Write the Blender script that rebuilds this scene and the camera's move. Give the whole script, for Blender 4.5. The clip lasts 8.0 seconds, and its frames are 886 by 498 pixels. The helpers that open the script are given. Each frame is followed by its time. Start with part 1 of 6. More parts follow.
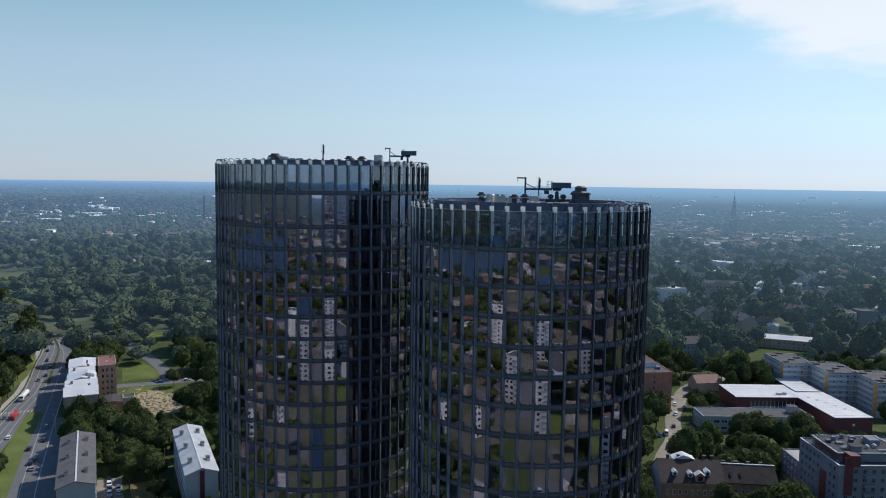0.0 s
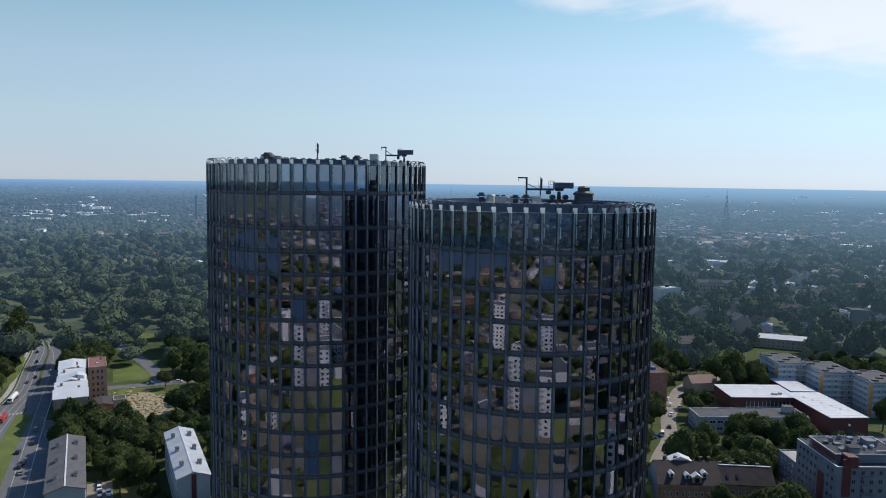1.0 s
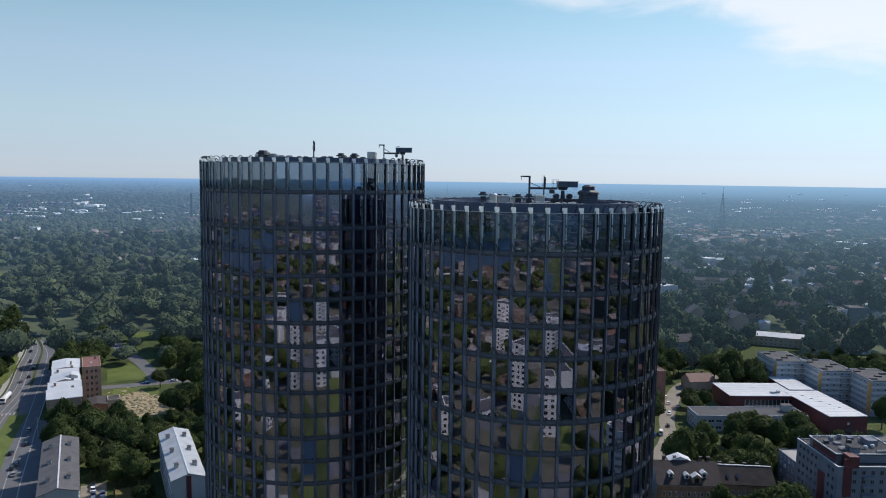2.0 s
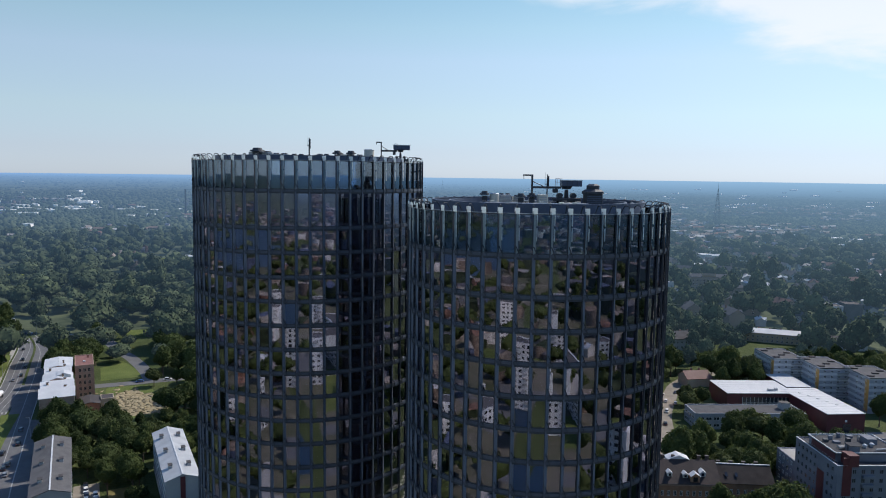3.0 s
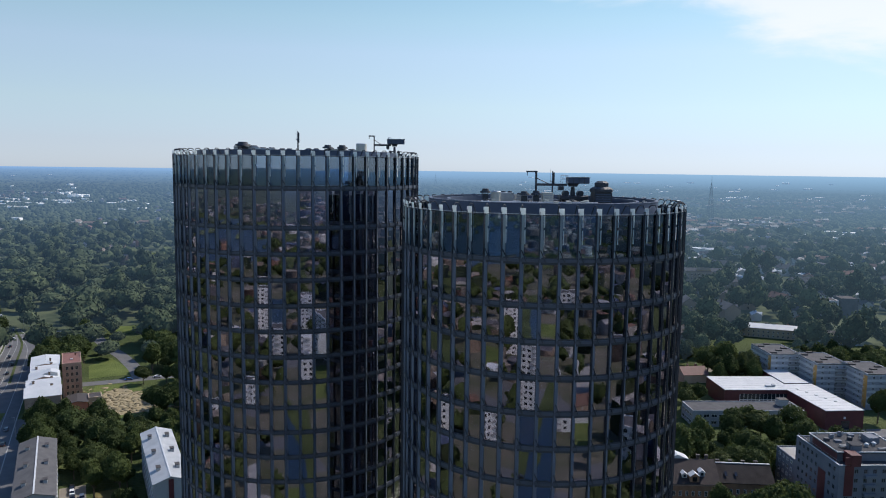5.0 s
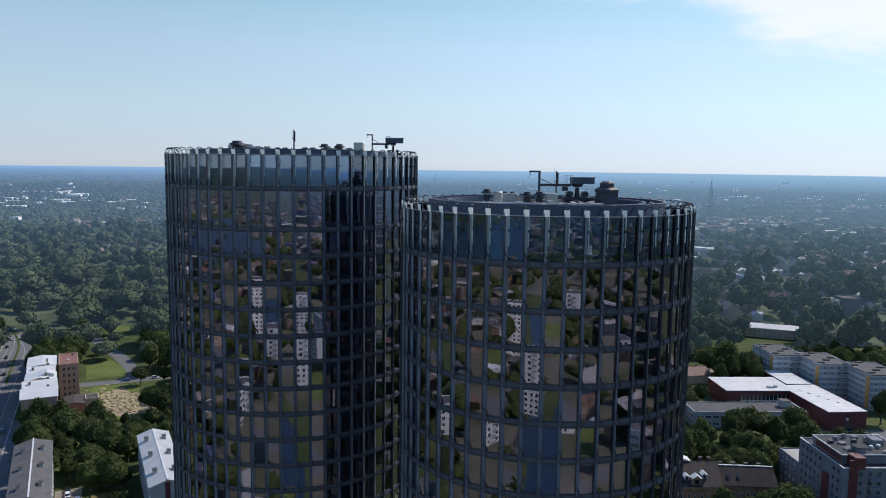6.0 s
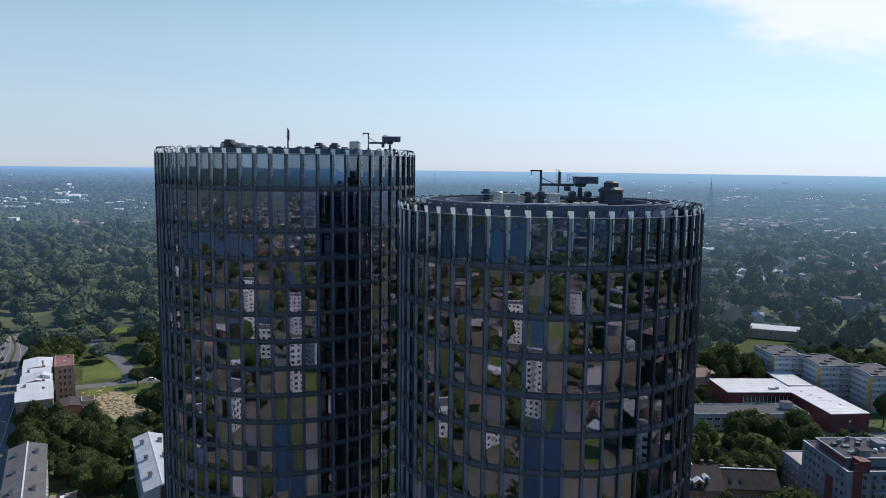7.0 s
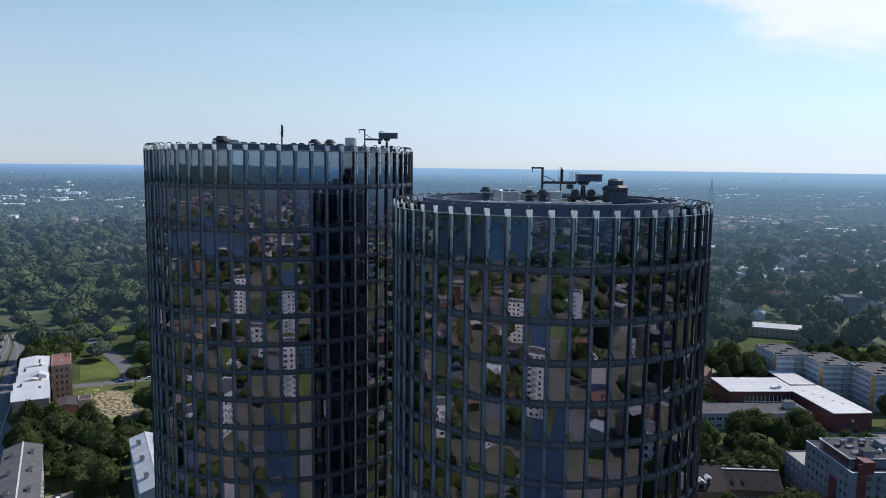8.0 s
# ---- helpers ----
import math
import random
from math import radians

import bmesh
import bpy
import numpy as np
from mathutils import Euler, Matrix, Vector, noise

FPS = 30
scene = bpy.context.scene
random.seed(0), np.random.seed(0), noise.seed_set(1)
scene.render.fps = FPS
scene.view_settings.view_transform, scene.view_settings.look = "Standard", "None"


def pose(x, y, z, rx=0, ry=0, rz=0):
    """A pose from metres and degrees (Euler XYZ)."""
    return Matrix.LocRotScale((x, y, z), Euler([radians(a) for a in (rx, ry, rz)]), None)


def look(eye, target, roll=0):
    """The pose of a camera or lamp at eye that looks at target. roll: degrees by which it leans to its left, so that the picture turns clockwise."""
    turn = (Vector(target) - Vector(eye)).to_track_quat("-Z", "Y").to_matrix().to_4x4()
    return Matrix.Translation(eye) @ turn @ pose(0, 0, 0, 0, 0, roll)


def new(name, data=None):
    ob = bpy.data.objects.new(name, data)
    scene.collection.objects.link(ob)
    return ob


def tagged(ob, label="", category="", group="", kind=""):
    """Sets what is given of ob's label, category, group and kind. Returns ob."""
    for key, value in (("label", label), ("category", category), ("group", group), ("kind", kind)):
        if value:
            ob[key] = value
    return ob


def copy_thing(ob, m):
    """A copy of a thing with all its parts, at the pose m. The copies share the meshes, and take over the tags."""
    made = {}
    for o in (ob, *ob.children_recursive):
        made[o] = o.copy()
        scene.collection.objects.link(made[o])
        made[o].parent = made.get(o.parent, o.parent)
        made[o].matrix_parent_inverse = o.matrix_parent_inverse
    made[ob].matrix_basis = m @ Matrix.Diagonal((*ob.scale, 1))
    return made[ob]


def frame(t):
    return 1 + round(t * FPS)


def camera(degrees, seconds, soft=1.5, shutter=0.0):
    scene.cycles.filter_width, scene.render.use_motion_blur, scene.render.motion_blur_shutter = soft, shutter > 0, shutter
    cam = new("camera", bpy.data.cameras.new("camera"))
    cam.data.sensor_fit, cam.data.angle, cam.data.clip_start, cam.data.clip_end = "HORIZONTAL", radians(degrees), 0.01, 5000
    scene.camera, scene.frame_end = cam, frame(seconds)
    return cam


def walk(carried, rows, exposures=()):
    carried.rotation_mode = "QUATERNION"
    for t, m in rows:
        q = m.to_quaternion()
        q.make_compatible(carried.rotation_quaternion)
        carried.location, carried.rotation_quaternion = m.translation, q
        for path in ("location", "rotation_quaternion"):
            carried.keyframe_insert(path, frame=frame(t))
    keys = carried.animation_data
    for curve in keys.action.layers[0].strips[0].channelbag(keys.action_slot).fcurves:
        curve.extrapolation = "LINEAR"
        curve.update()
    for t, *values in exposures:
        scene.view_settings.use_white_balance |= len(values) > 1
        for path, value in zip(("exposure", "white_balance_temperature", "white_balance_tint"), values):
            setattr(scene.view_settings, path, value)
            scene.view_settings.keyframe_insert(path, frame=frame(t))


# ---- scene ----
# ---- camera and walk ----
cam = camera(62.67, 8.0, soft=1.05)
WAY = [
    (0.0, 0.00, 0.00, 120.00, -0.10, -5.30, -0.77), (0.5, -0.43, 1.35, 120.00, -0.34, -5.29, -0.74),
    (1.0, -0.79, 2.97, 120.08, -0.67, -5.35, -0.77), (1.5, -1.04, 4.43, 120.15, -0.83, -5.43, -0.75),
    (3.0, -1.91, 8.61, 120.59, -1.38, -5.86, -0.74), (3.5, -2.06, 10.23, 120.78, -1.57, -6.01, -0.71),
    (4.0, -2.19, 11.68, 120.86, -1.80, -6.17, -0.73), (4.5, -2.30, 13.26, 120.89, -1.89, -6.29, -0.73),
    (6.0, -2.24, 17.62, 121.00, -1.96, -6.44, -0.73), (6.5, -2.13, 19.11, 120.90, -1.91, -6.41, -0.70),
    (7.0, -1.98, 20.59, 120.87, -2.01, -6.41, -0.70), (7.5, -1.88, 22.04, 120.81, -2.06, -6.50, -0.70),
    (8.0, -1.63, 23.49, 120.83, -2.00, -6.60, -0.70)]
walk(cam, [(t, pose(x, y, z, 90 + p, r, w)) for t, x, y, z, w, p, r in WAY],
     [(0.0, 0.02, 6550, 11), (3.0, 0.07, 6590, 12), (8.0, 0.12, 6620, 13)])

# ---- sky, sun, exposure ----
SUN_EL, SUN_AZ = 47.0, 56.0          # degrees; azimuth from +y towards +x
world = bpy.data.worlds.new("sky")
scene.world = world
world.use_nodes = True
wn, wl = world.node_tree.nodes, world.node_tree.links
wn.clear()
w_out = wn.new("ShaderNodeOutputWorld")
w_bg = wn.new("ShaderNodeBackground")
w_bg.inputs["Strength"].default_value = 0.13
w_sky = wn.new("ShaderNodeTexSky")
w_sky.sky_type = 'NISHITA'
w_sky.sun_disc = False
w_sky.sun_elevation, w_sky.sun_rotation = radians(SUN_EL), radians(SUN_AZ)
w_sky.altitude, w_sky.air_density, w_sky.dust_density, w_sky.ozone_density = 120, 0.6, 0.0, 6.0
# thin cirrus: a feathered sheet above a slanting line, broken up by noise drawn out along it
w_co = wn.new("ShaderNodeTexCoord")
w_map = wn.new("ShaderNodeMapping")
w_map.inputs["Rotation"].default_value = (0, radians(13), 0)
w_map.inputs["Scale"].default_value = (5.0, 5.0, 19.0)
w_noise = wn.new("ShaderNodeTexNoise")
w_noise.inputs["Scale"].default_value, w_noise.inputs["Detail"].default_value = 1.15, 7
w_noise.inputs["Roughness"].default_value, w_noise.inputs["Distortion"].default_value = 0.56, 0.35
w_edge, w_side = wn.new("ShaderNodeVectorMath"), wn.new("ShaderNodeVectorMath")
w_edge.operation = w_side.operation = 'DOT_PRODUCT'
w_edge.inputs[1].default_value = (0.23, -0.288, 1.0)
w_side.inputs[1].default_value = Vector((0.55, 0.75, 0.40)).normalized()
w_win = wn.new("ShaderNodeMapRange")
w_win.interpolation_type = 'SMOOTHSTEP'
w_win.inputs["From Min"].default_value, w_win.inputs["From Max"].default_value = 0.72, 0.93
w_add = wn.new("ShaderNodeMath")
w_add.operation = 'MULTIPLY_ADD'
w_add.inputs[1].default_value = 0.16
w_thr = wn.new("ShaderNodeMapRange")
w_thr.interpolation_type = 'SMOOTHSTEP'
w_thr.inputs["From Min"].default_value, w_thr.inputs["From Max"].default_value = 0.070, 0.132
w_thr.inputs["To Max"].default_value = 0.7
w_mul = wn.new("ShaderNodeMath")
w_mul.operation = 'MULTIPLY'
w_mix = wn.new("ShaderNodeMix")
w_mix.data_type = 'RGBA'
w_mix.inputs[7].default_value = (7.3, 7.35, 7.7, 1)
wl.new(w_co.outputs["Generated"], w_map.inputs["Vector"])
wl.new(w_map.outputs["Vector"], w_noise.inputs["Vector"])
wl.new(w_co.outputs["Generated"], w_edge.inputs[0])
wl.new(w_co.outputs["Generated"], w_side.inputs[0])
wl.new(w_side.outputs["Value"], w_win.inputs["Value"])
wl.new(w_noise.outputs["Fac"], w_add.inputs[0])
wl.new(w_edge.outputs["Value"], w_add.inputs[2])
wl.new(w_add.outputs["Value"], w_thr.inputs["Value"])
wl.new(w_thr.outputs["Result"], w_mul.inputs[0])
wl.new(w_win.outputs["Result"], w_mul.inputs[1])
wl.new(w_mul.outputs["Value"], w_mix.inputs[0])
w_tint = wn.new("ShaderNodeMix")
w_tint.data_type, w_tint.blend_type = 'RGBA', 'MULTIPLY'
w_tint.inputs[0].default_value = 1.0
w_sep, w_ramp = wn.new("ShaderNodeSeparateXYZ"), wn.new("ShaderNodeValToRGB")   # pale summer haze over a clear blue
wl.new(w_co.outputs["Generated"], w_sep.inputs[0])
wl.new(w_sep.outputs["Z"], w_ramp.inputs["Fac"])
for i, (z, c) in enumerate(((0.0, (.70, .665, .74)), (.03, (1.0, .815, .745)), (.08, (1.54, 1.19, .85)), (.15, (2.10, 1.58, 1.07)), (.19, (2.12, 1.74, 1.11)), (.24, (1.98, 1.80, 1.17)), (.6, (1.75, 2.0, 1.95)), (1.0, (1.7, 2.0, 2.1)))):
    e = w_ramp.color_ramp.elements[i] if i < 2 else w_ramp.color_ramp.elements.new(z)
    e.position, e.color = z, (*c, 1)
wl.new(w_ramp.outputs["Color"], w_tint.inputs[7])
wl.new(w_sky.outputs["Color"], w_tint.inputs[6])
wl.new(w_tint.outputs[2], w_mix.inputs[6])
wl.new(w_mix.outputs[2], w_bg.inputs["Color"])
wl.new(w_bg.outputs["Background"], w_out.inputs["Surface"])
sun = new("sun", bpy.data.lights.new("sun", 'SUN'))
sun.data.energy, sun.data.angle, sun.data.color = 4.0, radians(0.53), (1.0, 0.95, 0.87)
to_sun = Vector((math.sin(radians(SUN_AZ)) * math.cos(radians(SUN_EL)),
                 math.cos(radians(SUN_AZ)) * math.cos(radians(SUN_EL)), math.sin(radians(SUN_EL))))
sun.matrix_world = look(to_sun * 600, (0, 0, 0))


# ---- materials ----
def surface(name, a, b, rough=0.7, metal=0.0, size=1.0, fine=12.0, bump=0.15, spec=0.5, rand=0.0, island=0.0, world_space=False):
    """Two tones mixed by coarse and fine noise, with fine relief; size is the coarse pattern's length in metres."""
    m = bpy.data.materials.new(name)
    m.use_nodes = True
    n, l = m.node_tree.nodes, m.node_tree.links
    p = n["Principled BSDF"]
    p.inputs["Roughness"].default_value, p.inputs["Metallic"].default_value = rough, metal
    p.inputs["Specular IOR Level"].default_value = spec
    if world_space:
        vec = n.new("ShaderNodeNewGeometry").outputs["Position"]
    else:
        vec = n.new("ShaderNodeTexCoord").outputs["Object"]
    n1, n2 = n.new("ShaderNodeTexNoise"), n.new("ShaderNodeTexNoise")
    n1.inputs["Scale"].default_value, n1.inputs["Detail"].default_value = 1.0 / size, 4
    n2.inputs["Scale"].default_value, n2.inputs["Detail"].default_value = fine / size, 3
    l.new(vec, n1.inputs["Vector"])
    l.new(vec, n2.inputs["Vector"])
    s = n.new("ShaderNodeMath")
    s.operation = 'MULTIPLY_ADD'
    s.inputs[1].default_value = 0.45
    l.new(n2.outputs["Fac"], s.inputs[0])
    l.new(n1.outputs["Fac"], s.inputs[2])
    last = s.outputs["Value"]
    for amount, node, out in ((rand, "ShaderNodeObjectInfo", "Random"), (island, "ShaderNodeNewGeometry", "Random Per Island")):
        if amount:
            g, k = n.new(node), n.new("ShaderNodeMath")
            k.operation = 'MULTIPLY_ADD'
            k.inputs[1].default_value = amount
            l.new(g.outputs[out], k.inputs[0])
            l.new(last, k.inputs[2])
            last = k.outputs["Value"]
    r = n.new("ShaderNodeMapRange")
    r.inputs["From Min"].default_value = 0.45
    r.inputs["From Max"].default_value = 1.0 + rand + island
    l.new(last, r.inputs["Value"])
    mix = n.new("ShaderNodeMix")
    mix.data_type = 'RGBA'
    mix.inputs[6].default_value, mix.inputs[7].default_value = (*a, 1), (*b, 1)
    l.new(r.outputs["Result"], mix.inputs[0])
    l.new(mix.outputs[2], p.inputs["Base Color"])
    if bump:
        bp = n.new("ShaderNodeBump")
        bp.inputs["Strength"].default_value, bp.inputs["Distance"].default_value = bump, 0.05 * size
        l.new(n2.outputs["Fac"], bp.inputs["Height"])
        l.new(bp.outputs["Normal"], p.inputs["Normal"])
    return m


def coated_glass(name, tint, mirror, clear, wave=0.0015, gloss=(0.84, 0.83, 1.0)):
    """Coated facade glass: part mirror, part tinted see-through, with a slight wave from the panes' bow."""
    m = bpy.data.materials.new(name)
    m.use_nodes = True
    n, l = m.node_tree.nodes, m.node_tree.links
    n.clear()
    out, mix = n.new("ShaderNodeOutputMaterial"), n.new("ShaderNodeMixShader")
    gl, tr = n.new("ShaderNodeBsdfGlossy"), n.new("ShaderNodeBsdfTransparent")
    gl.inputs["Roughness"].default_value = 0.014
    gl.inputs["Color"].default_value = (*gloss, 1)
    tr.inputs["Color"].default_value = (*[c * clear for c in tint], 1)
    fr = n.new("ShaderNodeFresnel")
    fr.inputs["IOR"].default_value = mirror
    geo, no, bp = n.new("ShaderNodeNewGeometry"), n.new("ShaderNodeTexNoise"), n.new("ShaderNodeBump")
    no.inputs["Scale"].default_value, no.inputs["Detail"].default_value = 0.9, 1
    bp.inputs["Strength"].default_value, bp.inputs["Distance"].default_value = 1.0, wave
    l.new(geo.outputs["Position"], no.inputs["Vector"])
    l.new(no.outputs["Fac"], bp.inputs["Height"])
    l.new(bp.outputs["Normal"], gl.inputs["Normal"])
    l.new(fr.outputs["Fac"], mix.inputs[0])
    l.new(tr.outputs["BSDF"], mix.inputs[1])
    l.new(gl.outputs["BSDF"], mix.inputs[2])
    l.new(mix.outputs["Shader"], out.inputs["Surface"])
    return m


def leafy(name, a, b, size=6.0, thin=0.36):
    m = surface(name, a, b, rough=0.75, size=size, fine=8, bump=0.0, spec=0.12, rand=0.45, island=0.22, world_space=True)
    n, l = m.node_tree.nodes, m.node_tree.links
    p, out = n["Principled BSDF"], n["Material Output"]
    tl, mx = n.new("ShaderNodeBsdfTranslucent"), n.new("ShaderNodeMixShader")
    mx.inputs[0].default_value = thin
    src = p.inputs["Base Color"].links[0].from_socket
    l.new(src, tl.inputs["Color"])
    l.new(p.outputs["BSDF"], mx.inputs[1])
    l.new(tl.outputs["BSDF"], mx.inputs[2])
    l.new(mx.outputs["Shader"], out.inputs["Surface"])
    return m


M = {}
M["glass"] = coated_glass("facade_glass", (0.80, 0.84, 0.9), 3.95, 0.7, 0.0008)
M["crown_glass"] = coated_glass("crown_glass", (0.74, 0.86, 0.95), 2.6, 0.85, 0.0003, (0.68, 0.84, 1.0))
M["ledge"] = surface("dark_anodised_metal", (0.048, 0.059, 0.082), (0.076, 0.090, 0.118), rough=0.35, metal=0.0, size=2.0, bump=0.03)
M["fin"] = surface("slate_blue_panel", (0.086, 0.108, 0.148), (0.138, 0.164, 0.212), rough=0.32, size=3.0, bump=0.02, rand=0.2)
M["frost"] = leafy("frosted_glass", (0.30, 0.37, 0.41), (0.44, 0.51, 0.53), size=1.0, thin=0.55)
M["frost_head"] = leafy("frosted_head", (0.68, 0.74, 0.75), (0.78, 0.82, 0.82), size=1.0, thin=0.6)
M["concrete"] = surface("concrete", (0.28, 0.28, 0.27), (0.40, 0.39, 0.37), rough=0.85, size=3.0)
M["interior"] = surface("interior_plaster", (0.30, 0.28, 0.25), (0.42, 0.39, 0.35), rough=0.8, size=2.0, bump=0.02)
M["blind"] = surface("blind_fabric", (0.55, 0.53, 0.50), (0.72, 0.70, 0.66), rough=0.8, size=0.6, bump=0.05, rand=0.3)
M["deck"] = surface("roof_membrane", (0.036, 0.037, 0.041), (0.076, 0.076, 0.079), rough=0.93, size=2.5, spec=.2)
M["ringmetal"] = surface("blue_grey_sheet", (0.044, 0.064, 0.108), (0.068, 0.094, 0.148), rough=0.5, metal=0.1, size=2.0, bump=0.04)
M["dark"] = surface("dark_painted_steel", (0.022, 0.027, 0.036), (0.042, 0.049, 0.062), rough=0.62, metal=0.0, size=0.8, bump=0.05)
M["steel"] = surface("galvanised_steel", (0.32, 0.34, 0.36), (0.46, 0.48, 0.50), rough=0.45, metal=0.6, size=0.8, bump=0.05)
M["cream"] = surface("cream_sheet_metal", (0.45, 0.43, 0.37), (0.60, 0.58, 0.51), rough=0.55, size=0.9, bump=0.05)
M["grass"] = surface("mown_grass", (0.066, 0.094, 0.026), (0.140, 0.165, 0.052), rough=0.95, size=14, fine=22, bump=0.6, spec=0.1, world_space=True)
M["ground"] = surface("rough_ground", (0.038, 0.054, 0.019), (0.088, 0.108, 0.042), rough=0.95, size=28, fine=20, bump=0.8, spec=0.1, world_space=True)
M["city_ground"] = surface("town_ground", (0.050, 0.062, 0.026), (0.17, 0.150, 0.125), rough=0.95, size=48, fine=9, bump=0.3, spec=0.1, world_space=True)
M["asphalt"] = surface("asphalt", (0.085, 0.085, 0.088), (0.13, 0.13, 0.132), rough=0.85, size=5, fine=18, bump=0.2, world_space=True)
M["paving"] = surface("pale_paving", (0.26, 0.25, 0.23), (0.36, 0.34, 0.31), rough=0.9, size=4, fine=14, bump=0.2, world_space=True)
M["dry"] = surface("dry_straw", (0.20, 0.165, 0.095), (0.36, 0.30, 0.19), rough=0.95, size=3, fine=10, bump=0.8, spec=0.1, world_space=True)
M["dry_lawn"] = surface("dry_lawn", (0.085, 0.088, 0.030), (0.20, 0.165, 0.075), rough=0.95, size=6, fine=16, bump=0.5, spec=0.1, world_space=True)
M["water"] = surface("lake_water", (0.015, 0.035, 0.06), (0.02, 0.045, 0.085), rough=0.45, size=10, fine=14, bump=0.35, spec=0.1, world_space=True)
M["leaf"] = leafy("foliage", (0.016, 0.030, 0.012), (0.106, 0.136, 0.044), size=8)
M["leaf_pale"] = leafy("foliage_pale", (0.035, 0.052, 0.02), (0.10, 0.12, 0.045))
M["bark"] = surface("bark", (0.06, 0.045, 0.032), (0.13, 0.10, 0.075), rough=0.95, size=0.5, bump=0.5)
M["white_roof"] = surface("white_roof_membrane", (0.43, 0.44, 0.45), (0.57, 0.57, 0.565), rough=0.5, size=6, bump=0.06)
M["tin_roof"] = surface("tin_roof_sheet", (0.29, 0.30, 0.31), (0.43, 0.44, 0.45), rough=0.55, metal=0.1, size=4, bump=0.08)
M["grey_roof"] = surface("grey_fibre_roof", (0.058, 0.057, 0.060), (0.124, 0.121, 0.122), rough=0.95, size=3, bump=0.3, spec=.15, rand=0.3)
M["dark_roof"] = surface("dark_slate_roof", (0.034, 0.029, 0.029), (0.064, 0.056, 0.055), rough=0.8, size=2, bump=0.25, rand=0.3)
M["red_roof"] = surface("rust_red_roof", (0.135, 0.068, 0.055), (0.21, 0.115, 0.092), rough=0.75, size=2.5, bump=0.2, rand=0.3)
M["red_panel"] = surface("dark_red_panel", (0.065, 0.011, 0.015), (0.105, 0.021, 0.026), rough=0.55, size=3, bump=0.05)
M["brick"] = surface("red_brick", (0.26, 0.10, 0.07), (0.38, 0.17, 0.12), rough=0.85, size=2, fine=16, bump=0.2)
M["house_brick"] = surface("house_brick", (0.25, 0.155, 0.115), (0.40, 0.28, 0.21), rough=0.88, size=2, fine=14, bump=0.2)
M["rust_roof"] = surface("rust_roof", (0.15, 0.062, 0.05), (0.22, 0.10, 0.078), rough=0.75, size=2.5, bump=0.2)
M["facade_brick"] = surface("facade_brick", (0.23, 0.125, 0.075), (0.36, 0.21, 0.13), rough=0.88, size=2, fine=14, bump=0.25)
M["dark_brick"] = surface("sooty_brick", (0.05, 0.036, 0.032), (0.10, 0.072, 0.06), rough=0.9, size=1.5, fine=12, bump=0.25)
M["tile_roof"] = surface("brown_tile_roof", (0.020, 0.013, 0.012), (0.043, 0.028, 0.025), rough=0.8, size=2.2, fine=14, bump=0.5)
M["brown_tin"] = surface("brown_tin_roof", (0.027, 0.024, 0.023), (0.056, 0.048, 0.045), rough=0.92, size=3, fine=10, bump=0.35, spec=.15)
M["ochre"] = surface("ochre_plaster", (0.33, 0.265, 0.195), (0.46, 0.375, 0.285), rough=0.85, size=3, bump=0.15, rand=0.3)
M["brown"] = surface("bare_brick_wall", (0.20, 0.13, 0.09), (0.33, 0.23, 0.16), rough=0.9, size=4, bump=0.25)
M["white_wall"] = surface("white_render", (0.42, 0.43, 0.44), (0.54, 0.55, 0.56), rough=0.8, size=5, bump=0.06)
M["grey_wall"] = surface("grey_render", (0.26, 0.26, 0.26), (0.36, 0.36, 0.355), rough=0.85, size=5, bump=0.1, rand=0.3)
M["orange"] = surface("orange_panel", (0.50, 0.25, 0.06), (0.60, 0.33, 0.10), rough=0.6, size=3, bump=0.03)
M["yellow"] = surface("yellow_panel", (0.40, 0.25, 0.07), (0.50, 0.33, 0.11), rough=0.6, size=3, bump=0.03)
M["pale_wall"] = surface("pale_grey_render", (0.25, 0.26, 0.28), (0.34, 0.35, 0.37), rough=0.8, size=5, bump=0.08)
M["slate_wall"] = surface("slate_grey_render", (0.105, 0.118, 0.145), (0.158, 0.172, 0.20), rough=0.8, size=5, bump=0.08)
M["panel_white"] = surface("white_panel", (0.60, 0.60, 0.59), (0.76, 0.75, 0.73), rough=0.8, size=4, bump=0.05)
M["yard"] = surface("trodden_yard", (0.16, 0.14, 0.11), (0.25, 0.22, 0.18), rough=0.95, size=5, fine=12, bump=0.3, world_space=True)
M["frame"] = surface("window_frame", (0.55, 0.55, 0.54), (0.68, 0.68, 0.67), rough=0.6, size=1, bump=0.02)
M["pane"] = surface("window_glass", (0.012, 0.015, 0.02), (0.03, 0.035, 0.042), rough=0.06, size=2, bump=0.0, spec=0.7, rand=0.4)
M["paint_line"] = surface("road_paint", (0.22, 0.22, 0.215), (0.38, 0.38, 0.37), rough=0.85, size=1, bump=0.05)
M["rubber"] = surface("tyre_rubber", (0.015, 0.015, 0.015), (0.03, 0.03, 0.03), rough=0.85, size=0.3)
for key, c in (("car_white", (0.70, 0.70, 0.70)), ("car_black", (0.015, 0.016, 0.018)), ("car_grey", (0.20, 0.21, 0.22)),
               ("car_red", (0.42, 0.03, 0.03)), ("car_blue", (0.03, 0.07, 0.22))):
    M[key] = surface(key, c, tuple(min(1, v * 1.15) for v in c), rough=0.25, size=1, bump=0.0, spec=0.7)


# glow colours of the painted haze, away from and towards the sun
HAZE, HAZE_SUN = (0.126, 0.232, 0.402), (0.156, 0.272, 0.392)


